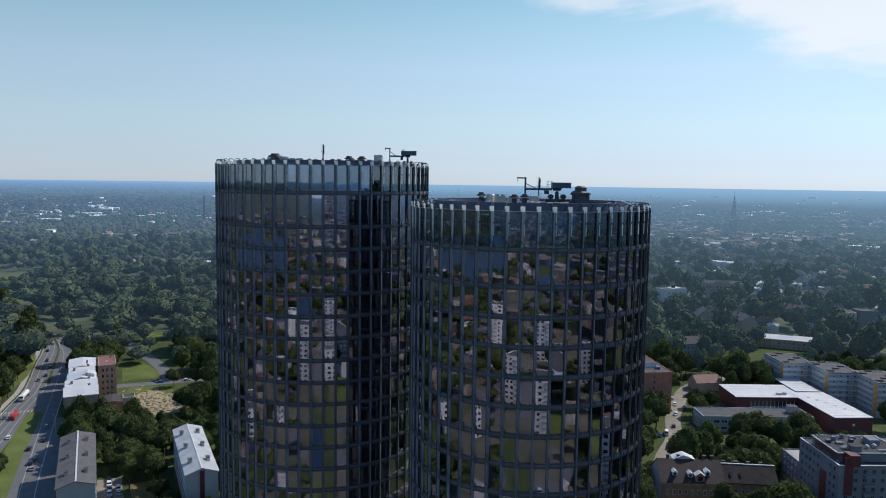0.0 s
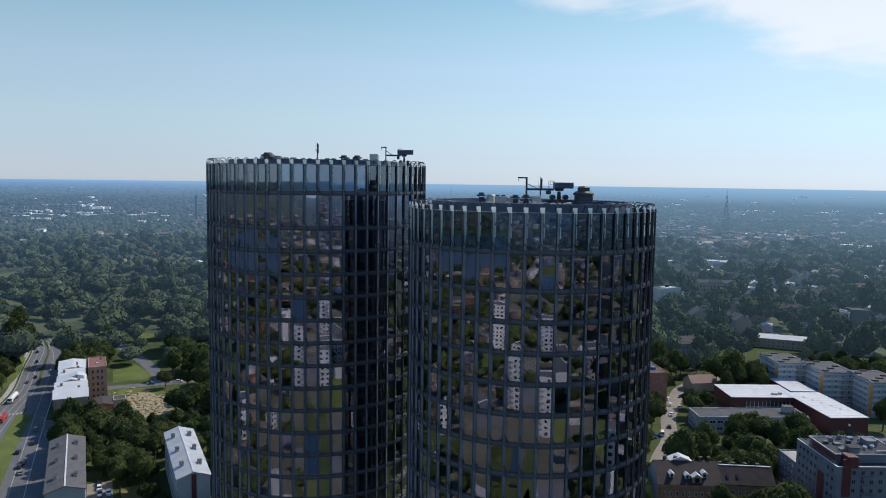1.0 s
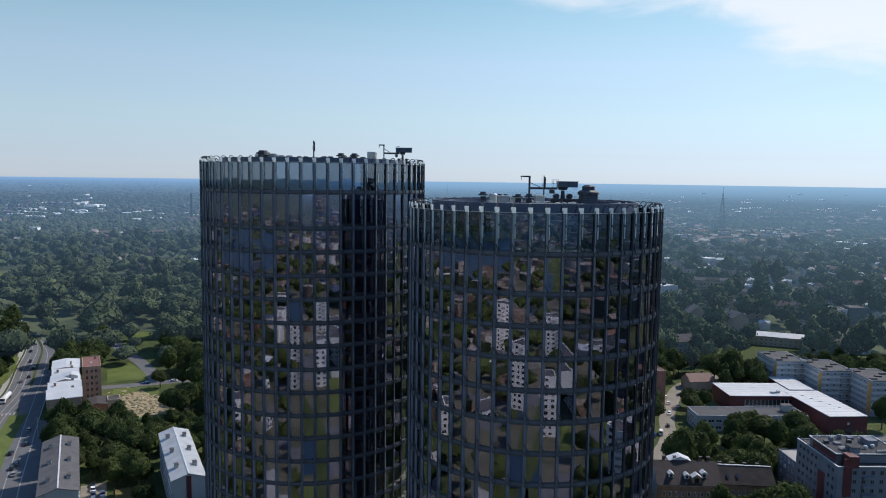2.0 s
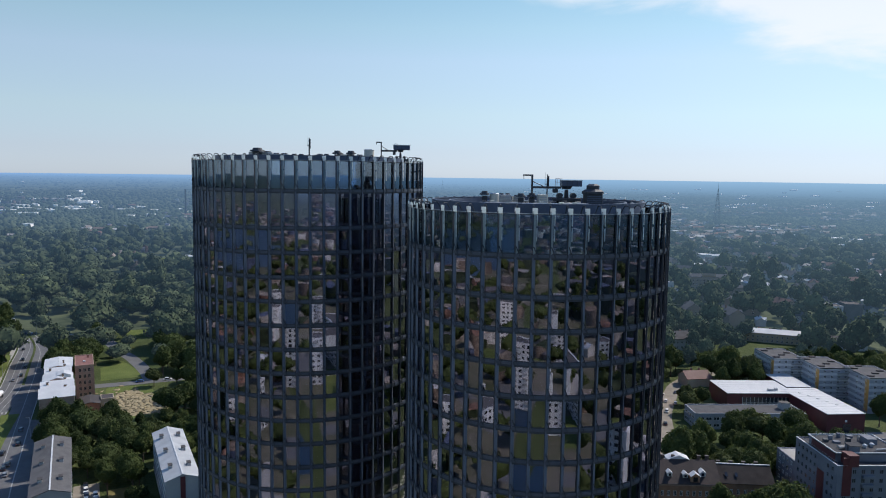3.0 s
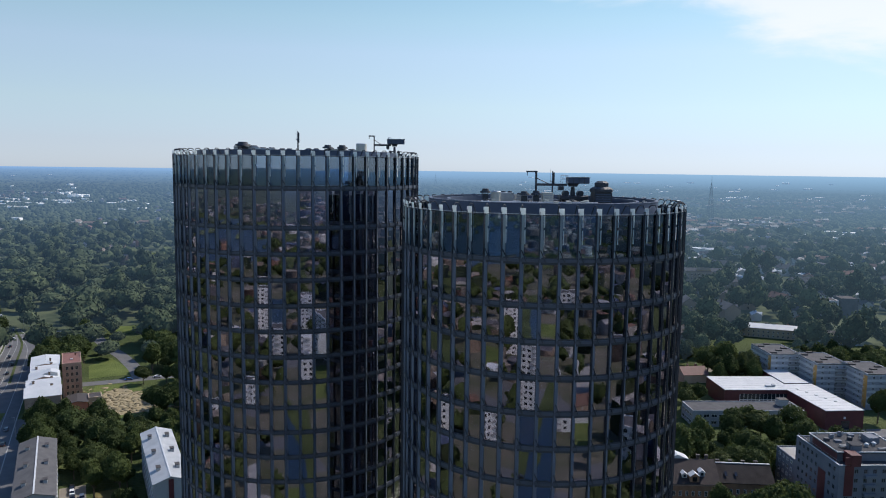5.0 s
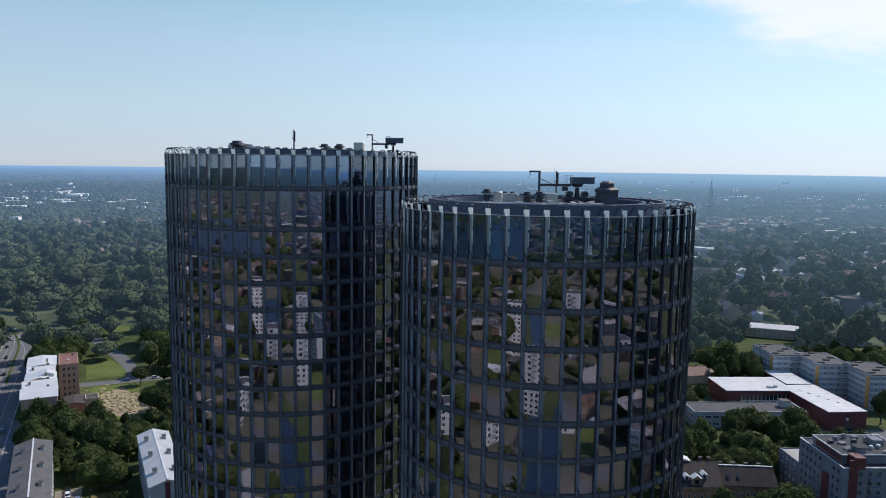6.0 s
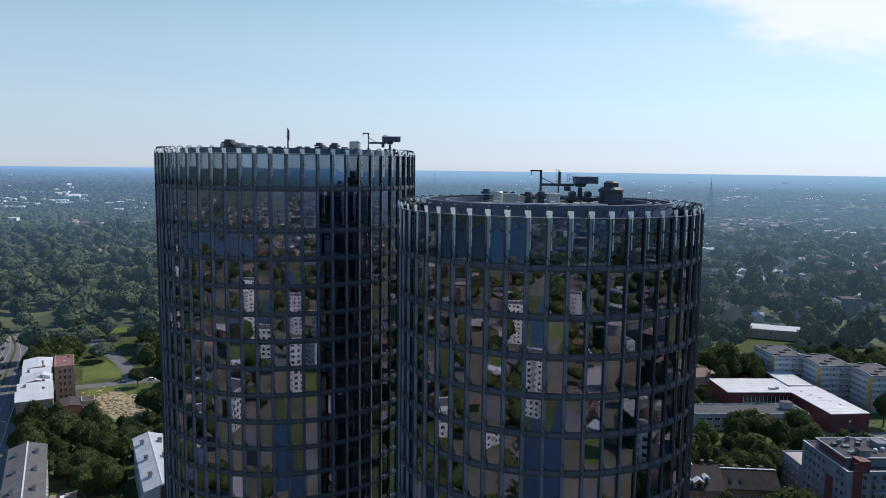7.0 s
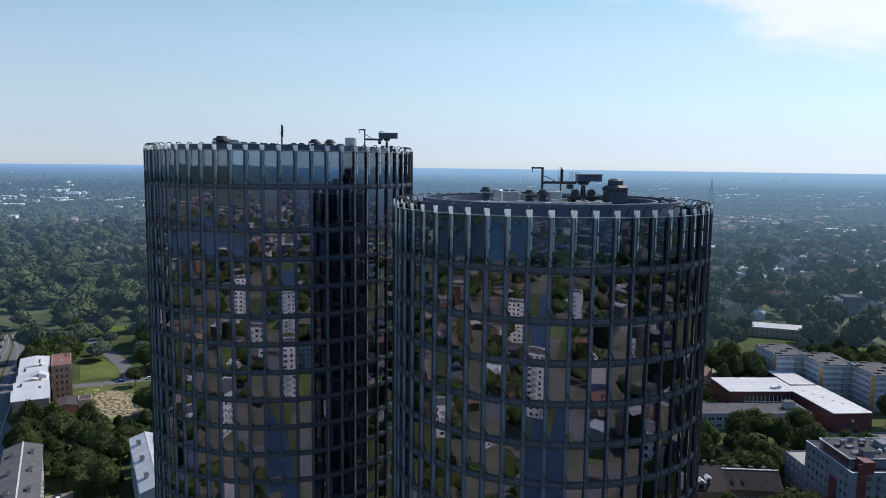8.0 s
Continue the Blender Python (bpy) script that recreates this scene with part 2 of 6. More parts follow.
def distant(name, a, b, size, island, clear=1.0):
    """Woods and roofs with haze painted in as a glow from 300 m out."""
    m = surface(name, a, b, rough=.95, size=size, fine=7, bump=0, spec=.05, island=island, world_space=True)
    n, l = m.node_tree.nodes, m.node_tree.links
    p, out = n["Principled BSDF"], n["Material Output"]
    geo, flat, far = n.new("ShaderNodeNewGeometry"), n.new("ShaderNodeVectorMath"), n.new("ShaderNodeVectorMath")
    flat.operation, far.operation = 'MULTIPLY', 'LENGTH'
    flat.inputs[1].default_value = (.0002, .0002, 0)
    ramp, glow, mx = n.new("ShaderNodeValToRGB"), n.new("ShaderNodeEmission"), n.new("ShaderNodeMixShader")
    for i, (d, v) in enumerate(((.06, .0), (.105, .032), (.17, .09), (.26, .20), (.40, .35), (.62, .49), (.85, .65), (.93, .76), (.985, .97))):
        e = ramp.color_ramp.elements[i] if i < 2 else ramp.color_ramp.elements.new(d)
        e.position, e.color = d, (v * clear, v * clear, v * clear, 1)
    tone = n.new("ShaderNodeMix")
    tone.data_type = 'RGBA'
    tone.inputs[6].default_value, tone.inputs[7].default_value = (*HAZE, 1), (*HAZE_SUN, 1)
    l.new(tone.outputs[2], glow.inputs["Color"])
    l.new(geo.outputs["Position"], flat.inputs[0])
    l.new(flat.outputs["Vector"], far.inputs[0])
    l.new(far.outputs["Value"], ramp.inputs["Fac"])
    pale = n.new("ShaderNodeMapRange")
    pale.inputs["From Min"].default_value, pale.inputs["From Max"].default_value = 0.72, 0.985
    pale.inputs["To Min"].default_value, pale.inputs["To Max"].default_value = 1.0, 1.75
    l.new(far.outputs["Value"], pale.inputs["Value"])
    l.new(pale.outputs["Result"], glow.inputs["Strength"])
    # the painted haze is stronger on the sun's side
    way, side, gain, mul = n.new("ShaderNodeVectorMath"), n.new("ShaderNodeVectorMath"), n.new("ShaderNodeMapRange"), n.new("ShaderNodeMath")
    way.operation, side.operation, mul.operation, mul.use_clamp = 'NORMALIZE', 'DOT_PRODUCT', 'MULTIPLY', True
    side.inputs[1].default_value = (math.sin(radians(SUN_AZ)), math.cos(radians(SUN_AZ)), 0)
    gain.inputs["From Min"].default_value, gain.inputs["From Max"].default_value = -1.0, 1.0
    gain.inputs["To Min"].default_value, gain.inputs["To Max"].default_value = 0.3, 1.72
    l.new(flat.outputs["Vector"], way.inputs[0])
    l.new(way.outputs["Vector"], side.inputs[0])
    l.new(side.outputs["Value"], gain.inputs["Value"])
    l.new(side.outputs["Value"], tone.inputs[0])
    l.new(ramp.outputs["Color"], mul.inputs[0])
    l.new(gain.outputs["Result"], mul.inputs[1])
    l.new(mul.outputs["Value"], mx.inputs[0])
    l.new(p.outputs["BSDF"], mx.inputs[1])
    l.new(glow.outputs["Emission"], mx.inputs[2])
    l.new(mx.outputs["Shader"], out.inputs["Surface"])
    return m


# all carry the painted haze glow; the woods' greens are bluer for it too
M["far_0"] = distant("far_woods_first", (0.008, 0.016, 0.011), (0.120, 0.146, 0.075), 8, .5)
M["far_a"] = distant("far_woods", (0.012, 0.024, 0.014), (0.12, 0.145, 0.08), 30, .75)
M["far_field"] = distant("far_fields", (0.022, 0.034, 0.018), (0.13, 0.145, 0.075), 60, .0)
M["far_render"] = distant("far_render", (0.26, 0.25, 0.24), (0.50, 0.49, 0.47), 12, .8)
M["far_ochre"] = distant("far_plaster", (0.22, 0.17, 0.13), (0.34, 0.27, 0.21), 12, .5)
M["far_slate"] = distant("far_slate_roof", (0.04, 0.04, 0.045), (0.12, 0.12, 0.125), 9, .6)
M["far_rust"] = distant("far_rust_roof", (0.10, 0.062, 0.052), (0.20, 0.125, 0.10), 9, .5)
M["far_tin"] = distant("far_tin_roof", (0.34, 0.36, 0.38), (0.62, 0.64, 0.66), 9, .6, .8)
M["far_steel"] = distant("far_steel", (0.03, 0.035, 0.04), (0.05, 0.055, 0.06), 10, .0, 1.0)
# pale roofs painted nearly white, with little haze, to read as sun glints
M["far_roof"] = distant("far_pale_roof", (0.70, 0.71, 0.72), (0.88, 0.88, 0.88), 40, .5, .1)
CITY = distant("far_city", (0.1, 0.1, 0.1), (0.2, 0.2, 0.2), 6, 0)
n_, l_ = CITY.node_tree.nodes, CITY.node_tree.links
geo_, ramp_ = n_.new("ShaderNodeNewGeometry"), n_.new("ShaderNodeValToRGB")
ramp_.color_ramp.interpolation = 'CONSTANT'
for i, (z, c) in enumerate(((0, (0.038, 0.050, 0.026)), (.30, (0.19, 0.145, 0.115)), (.44, (0.26, 0.22, 0.185)), (.56, (0.12, 0.115, 0.125)), (.68, (0.36, 0.335, 0.31)), (.78, (0.21, 0.12, 0.09)), (.86, (0.50, 0.48, 0.46)), (.92, (0.09, 0.11, 0.17)))):
    e = ramp_.color_ramp.elements[i] if i < 2 else ramp_.color_ramp.elements.new(z)
    e.position, e.color = z, (*c, 1)
l_.new(geo_.outputs["Random Per Island"], ramp_.inputs["Fac"])
mul_, tex_, rng_ = n_.new("ShaderNodeMix"), n_.new("ShaderNodeTexNoise"), n_.new("ShaderNodeMapRange")
mul_.data_type, mul_.blend_type = 'RGBA', 'MULTIPLY'
mul_.inputs[0].default_value = 1.0
tex_.inputs["Scale"].default_value, tex_.inputs["Detail"].default_value = .45, 5
rng_.inputs["From Min"].default_value, rng_.inputs["From Max"].default_value = .38, .62
rng_.inputs["To Min"].default_value, rng_.inputs["To Max"].default_value = .55, 1.1
l_.new(geo_.outputs["Position"], tex_.inputs["Vector"])
l_.new(tex_.outputs["Fac"], rng_.inputs["Value"])
l_.new(rng_.outputs["Result"], mul_.inputs[7])
l_.new(ramp_.outputs["Color"], mul_.inputs[6])
l_.new(mul_.outputs[2], n_["Principled BSDF"].inputs["Base Color"])
M["city"] = CITY


# ---- mesh helpers ----
def part(name, bm, material, parent=None, label="", at=None):
    me = bpy.data.meshes.new(name)
    bm.to_mesh(me)
    bm.free()
    for m in (material if isinstance(material, (list, tuple)) else [material]):
        me.materials.append(m)
    ob = new(name, me)
    ob.parent = parent
    if at is not None:
        ob.matrix_basis = at
    if label:
        tagged(ob, label)
    return ob


def share(name, src, parent, at):
    """Another object on the same mesh."""
    ob = new(name, src.data)
    ob.parent, ob.matrix_basis = parent, at
    return ob


def thing(name, label, category, at, group="", kind=""):
    ob = new(name)
    ob.matrix_basis = at
    return tagged(ob, label, category, group, kind)


def box(bm, x0, x1, y0, y1, z0, z1, bevel=0.0, mi=0):
    r = bmesh.ops.create_cube(bm, size=1.0)
    bmesh.ops.transform(bm, verts=r["verts"], matrix=Matrix.Translation(((x0 + x1) / 2, (y0 + y1) / 2, (z0 + z1) / 2))
                        @ Matrix.Diagonal((abs(x1 - x0), abs(y1 - y0), abs(z1 - z0), 1)))
    faces = {f for v in r["verts"] for f in v.link_faces}
    for f in faces:
        f.material_index = mi
    if bevel:
        bmesh.ops.bevel(bm, geom=list({e for v in r["verts"] for e in v.link_edges}), offset=bevel, segments=1, affect='EDGES')
    return bm


def boxes(*items, bevel=0.0):
    bm = bmesh.new()
    for it in items:
        box(bm, *it, bevel=bevel)
    return bm


def rod(bm, a, b, r0, r1=None, seg=8):
    a, b = Vector(a), Vector(b)
    d = b - a
    m = Matrix.Translation((a + b) / 2) @ d.to_track_quat('Z', 'Y').to_matrix().to_4x4()
    bmesh.ops.create_cone(bm, cap_ends=True, segments=seg, radius1=r0, radius2=r0 if r1 is None else r1, depth=d.length, matrix=m)
    return bm


def prism(bm, outline, z0, z1, mi=0):
    """An upright prism over a plan outline (counter-clockwise)."""
    lo = [bm.verts.new((x, y, z0)) for x, y in outline]
    hi = [bm.verts.new((x, y, z1)) for x, y in outline]
    n = len(outline)
    fs = [bm.faces.new(hi), bm.faces.new(lo[::-1])]
    for i in range(n):
        fs.append(bm.faces.new((lo[i], lo[(i + 1) % n], hi[(i + 1) % n], hi[i])))
    for f in fs:
        f.material_index = mi
    return bm


def wall_ring(bm, outline, thick, z0, z1):
    """A closed band along an outline, thick towards the inside (outline centred on the origin)."""
    n = len(outline)
    inner = []
    for x, y in outline:
        r = math.hypot(x, y)
        k = (r - thick) / r
        inner.append((x * k, y * k))
    ring = [[bm.verts.new((x, y, z)) for x, y in src] for src, z in ((outline, z0), (outline, z1), (inner, z1), (inner, z0))]
    for q in range(4):
        a, b = ring[q], ring[(q + 1) % 4]
        for i in range(n):
            bm.faces.new((a[i], a[(i + 1) % n], b[(i + 1) % n], b[i]))
    return bm


def np_mesh(name, verts, quads, material):
    """One mesh out of arrays: verts (n, 3), quads (m, 4) or triangles (m, 3)."""
    me = bpy.data.meshes.new(name)
    k = quads.shape[1]
    me.vertices.add(len(verts))
    me.vertices.foreach_set("co", verts.astype(np.float32).ravel())
    me.loops.add(quads.size)
    me.loops.foreach_set("vertex_index", quads.astype(np.int32).ravel())
    me.polygons.add(len(quads))
    me.polygons.foreach_set("loop_start", np.arange(0, quads.size, k, dtype=np.int32))
    me.update(calc_edges=True)
    me.validate()
    me.materials.append(material)
    return me


# ---- ground: flat, bending up gently far out so that it ends at the true horizon ----
def lie(d):
    return 0.0 if d < 1500 else d * 0.01925 * ((d - 1500) / 3400) ** 2


def ground_sheet():
    radii = [0, 60, 120, 200, 300, 420, 560, 720, 900, 1150, 1500, 1800, 2200, 2700, 3200, 3700, 4200, 4600, 4930]
    seg = 96
    vs, fs = [(0, 0, 0)], []
    for r in radii[1:]:
        for s in range(seg):
            a = 2 * math.pi * s / seg
            vs.append((r * math.cos(a), r * math.sin(a), lie(r)))
    for s in range(seg):
        fs.append((0, 1 + s, 1 + (s + 1) % seg))
    for i in range(len(radii) - 2):
        a, b = 1 + i * seg, 1 + (i + 1) * seg
        for s in range(seg):
            fs.append((a + s, b + s, b + (s + 1) % seg, a + (s + 1) % seg))
    me = bpy.data.meshes.new("ground")
    me.from_pydata(vs, [], fs)
    me.materials.append(M["ground"])
    return tagged(new("ground", me), "rough green ground of the city's plain, reaching the horizon", "ground", kind="structure")


ground_sheet()


def ribbon(name, label, material, pts, width, z=0.02, category="road", kind="structure", step=6.0):
    """A flat strip with 6 cm of thickness along a smooth line through pts."""
    P3 = [Vector((x, y, 0)) for x, y in pts]
    line = []
    for i in range(len(P3) - 1):
        p0, p1, p2, p3 = P3[max(i - 1, 0)], P3[i], P3[i + 1], P3[min(i + 2, len(P3) - 1)]
        n = max(1, int((p2 - p1).length / step))
        for j in range(n):
            t = j / n
            line.append(0.5 * ((2 * p1) + (p2 - p0) * t + (2 * p0 - 5 * p1 + 4 * p2 - p3) * t * t + (3 * p1 - p0 - 3 * p2 + p3) * t ** 3))
    line.append(P3[-1])
    bm = bmesh.new()
    rows = []
    for i, p in enumerate(line):
        d = (line[min(i + 1, len(line) - 1)] - line[max(i - 1, 0)]).normalized()
        nrm = Vector((-d.y, d.x, 0)) * width / 2
        rows.append([bm.verts.new((q.x, q.y, zz)) for q, zz in ((p + nrm, z - 0.06), (p + nrm, z), (p - nrm, z), (p - nrm, z - 0.06))])
    for a, b in zip(rows, rows[1:]):
        for k in range(3):
            bm.faces.new((a[k], b[k], b[k + 1], a[k + 1]))
    bmesh.ops.recalc_face_normals(bm, faces=bm.faces)
    return tagged(part(name, bm, material), label, category, kind=kind)


def patch(name, label, material, outline, z=0.03, category="ground", height=0.05):
    bm = bmesh.new()
    prism(bm, outline, z - height, z)
    bmesh.ops.recalc_face_normals(bm, faces=bm.faces)
    return tagged(part(name, bm, material), label, category, kind="structure")
# ---- roads, lawns, water ----
MAIN = [(-68, 20), (-118, 130), (-158, 215), (-190, 285), (-204, 330), (-217, 370), (-227.5, 405), (-249.5, 455), (-273, 508), (-308, 562), (-348, 612), (-421, 690), (-516, 790)]
SIDE = [(-60, 60), (-120, 185), (-157, 263), (-176, 306), (-196, 352), (-213, 392), (-236, 445), (-262, 498), (-300, 546)]
CROSS = [(-222, 398), (-184, 411), (-156, 422), (-120, 436), (-60, 455)]
LINK = [(-232, 530), (-207, 494), (-188, 470), (-168, 440), (-160, 424)]
PATH = [(-340, 605), (-300, 570), (-271, 546), (-236, 530)]
YARD = [(92, 290), (100, 312), (112, 336), (121, 366), (133, 394), (146, 420), (168, 440), (210, 455)]
BACK = [(-300, -120), (-120, -95), (40, -110), (210, -90), (420, -130)]
BACK2 = [(60, -60), (75, -180), (60, -330), (90, -520)]
ribbon("road", "wide grey asphalt main road with worn lane markings", M["asphalt"], MAIN, 13.4, 0.020)
ribbon("road", "grey asphalt side carriageway beside the main road", M["asphalt"], SIDE, 10.5, 0.026)
ribbon("road", "narrow asphalt street crossing behind the brick house", M["asphalt"], CROSS, 8, 0.032)
ribbon("road", "narrow asphalt street through the park lawn", M["asphalt"], LINK, 8, 0.038)
ribbon("footpath", "pale footpath across the lawn", M["paving"], PATH, 4, 0.042, category="path")
ribbon("yard_road", "pale worn yard road between the blocks", M["yard"], YARD, 7.5, 0.034)
ribbon("road", "grey asphalt street behind the towers' forecourt", M["asphalt"], BACK, 14, 0.020)
ribbon("road", "grey asphalt cross street between trees", M["asphalt"], BACK2, 11, 0.026)
def offset(line, d):
    out = []
    for i, p in enumerate(line):
        a, b = Vector(line[max(i - 1, 0)]), Vector(line[min(i + 1, len(line) - 1)])
        n = (b - a).normalized()
        out.append((p[0] - n.y * d, p[1] + n.x * d))
    return out


LANE = offset(SIDE[1:5], -8.2)
ribbon("parking_lane", "patched asphalt parking lane beside the side carriageway", M["asphalt"], LANE, 8.4, 0.031)
YARD_PARK = [(-131, 281), (-126, 270), (-119, 256), (-114, 246)]
ribbon("car_park", "worn parking strip between the slab blocks", M["yard"], YARD_PARK, 9, 0.033, category="pavement")
patch("lawn", "dry patchy lawn between the slab blocks", M["dry_lawn"], [(-121, 276), (-113, 280), (-104, 262), (-110, 254)], 0.03)
for d in (-3.2, 0.1, 3.3):
    ribbon("lane_line", "worn white lane line on the main road", M["paint_line"], offset(MAIN, d), .28, 0.045, category="road marking")
ribbon("lane_line", "worn white lane line on the side carriageway", M["paint_line"], offset(SIDE, 0), .28, 0.045, category="road marking")
zebra = thing("zebra_crossing", "worn white zebra crossing stripes on the asphalt", "crossing", pose(-215, 362, 0.05, 0, 0, 112), kind="structure")
for i in range(9):
    part("stripe", boxes((-1.6, 1.6, -7.2 + 1.7 * i, -6.4 + 1.7 * i, -.02, .0)), M["paint_line"], zebra)
ribbon("kerb", "pale stone kerb along the main road", M["concrete"], offset(MAIN, 6.9), .4, 0.14, category="kerb")
ribbon("kerb", "pale stone kerb along the side carriageway", M["concrete"], offset(SIDE, -5.4), .4, 0.14, category="kerb")
ribbon("footpath", "pale pavement beside the main road", M["paving"], offset(MAIN, 9.6), 2.6, 0.10, category="path")
ribbon("grass_strip", "mown grass strip between the two carriageways", M["grass"], [(-120, 155), (-148, 222), (-173, 280), (-190, 321), (-205, 362)], 8, 0.14, category="grass")
ribbon("grass_verge", "mown grass verge along the main road", M["grass"], [(-216, 322), (-238, 382), (-250, 428), (-272, 478)], 5, 0.14, category="grass")
ribbon("median", "narrow dry-grass median between the carriageways", M["ground"], [(-226, 412), (-245, 454), (-267, 502), (-292, 540)], 1.4, 0.16, category="grass")
patch("lawn", "mown green lawn beside the street", M["grass"], [(-199, 448), (-187, 421), (-164.5, 432), (-193, 466)])
patch("lawn", "sunlit park lawn between trees", M["grass"], [(-241, 566), (-214, 532), (-196, 560), (-216, 590)])
patch("lawn", "open mown lawn beside the road", M["grass"], [(-325, 600), (-296, 572), (-265, 560), (-268, 600), (-316, 628)])
patch("lawn", "wide green park meadow", M["grass"], [(-560, 880), (-470, 770), (-425, 790), (-440, 850), (-520, 940)], 0.3, height=.4)
patch("lawn", "long meadow between the park trees", M["grass"], [(-330, 880), (-290, 900), (-345, 1110), (-400, 1100)], 0.5, height=.6)
patch("lawn", "rough lawn around the yard", M["grass"], [(-178, 408), (-158, 414), (-128, 372), (-150, 348), (-165, 372)], 0.025)
patch("dry_field", "heaped dry straw-coloured earth in the yard", M["dry"], [(-168, 397), (-161, 406), (-142, 385), (-131, 368), (-148, 359)], 0.05)
patch("lake", "dark blue lake water beside the road", M["water"], [(-440, 620), (-440, 440), (-335, 425), (-300, 452), (-302, 480), (-314, 512), (-334, 570)], 0.05, "water")
patch("lawn", "sunlit lawn by the apartment blocks", M["grass"], [(186, 470), (196, 442), (214, 448), (205, 480)])
def bay(k):
    """Plan outline of one arm of the inlet behind the walk, a slim wedge along a line."""
    x0, y0, x1, y1, w0, w1 = k
    d = Vector((x1 - x0, y1 - y0)).normalized()
    n = Vector((-d.y, d.x))
    mid = [(0.0, w0), (.22, w0 * 1.2), (.5, (w0 + w1) * .45), (.8, w1 * .9), (1.0, w1)]
    pt = lambda t, w: (x0 + (x1 - x0) * t + n.x * w / 2, y0 + (y1 - y0) * t + n.y * w / 2)
    return [pt(t, -w) for t, w in mid] + [pt(t, w) for t, w in mid[::-1]]


# arms laid out to fit where each tower mirrors water towards the camera
ARMS = [(-6, -10, 60, -640, 26, 108), (-32, -70, -153, -520, 32, 100)]
for k in ARMS:
    patch("inlet", "narrow dark blue arm of the inlet between lawns", M["water"], bay(k), 0.07, "water")
    patch("lawn", "rough grass bank along the inlet", M["ground"], bay((k[0], k[1], k[2], k[3], k[4] + 14, k[5] + 22)), 0.034)
RIVER = [(r * math.cos(radians(g)), 100 + r * math.sin(radians(g))) for r, g in [(880, 172 + 7 * i) for i in range(11)] + [(1650 - 12 * i, 242 - 7 * i) for i in range(11)]]
patch("river", "wide blue-grey river across the city", M["water"], RIVER, 0.05, "water")


def afloat(x, y, pad=0.0):
    """Whether a place lies on the river or on the inlet's banks."""
    g, d = math.degrees(math.atan2(y - 100, x)) % 360, math.hypot(x, y - 100)
    if 170 < g < 244 and 860 - pad < d < 1670 + pad:
        return True
    for x0, y0, x1, y1, w0, w1 in ARMS:
        u = Vector((x1 - x0, y1 - y0))
        t = min(1.0, max(0.0, ((x - x0) * u.x + (y - y0) * u.y) / u.length_squared))
        if math.hypot(x0 + u.x * t - x, y0 + u.y * t - y) < (w0 + (w1 - w0) * t) / 2 + 10 + pad:
            return True
    return False


for q in ((-150, -40, 70, 50), (110, -20, 90, 46), (150, -270, 80, 60), (-220, -210, 80, 70), (-60, -250, 60, 40), (320, -250, 90, 60), (-380, -60, 90, 80), (330, 40, 80, 70), (-200, 130, 60, 50), (180, 130, 60, 60)):
    patch("car_park", "worn pale paved yard between blocks", M["paving"] if q[0] % 4 else M["asphalt"], [(q[0], q[1]), (q[0] + q[2], q[1]), (q[0] + q[2], q[1] + q[3]), (q[0], q[1] + q[3])], 0.028, "pavement")
for q in ((-60, -60, 60, 30), (60, -200, 70, 60), (-330, -200, 90, 60), (230, -60, 60, 60), (-120, -380, 300, 40), (-110, 90, 40, 60)):
    patch("lawn", "mown lawn between blocks", M["grass"], [(q[0], q[1]), (q[0] + q[2], q[1]), (q[0] + q[2], q[1] + q[3]), (q[0], q[1] + q[3])], 0.024)
patch("school_yard", "grey paved school yard in front of the gym", M["asphalt"], [(168, 308), (222, 306), (226, 342), (176, 342)], 0.03, "pavement")
patch("town_ground", "trodden paved and grassed ground between town blocks", M["city_ground"], [(-640, -640), (640, -640), (700, -20), (520, 60), (-520, 60), (-700, -20)], 0.012)
patch("forecourt", "pale paved forecourt of the towers", M["paving"], [(-60, 40), (60, 40), (60, 180), (-60, 180)], 0.03, "pavement")


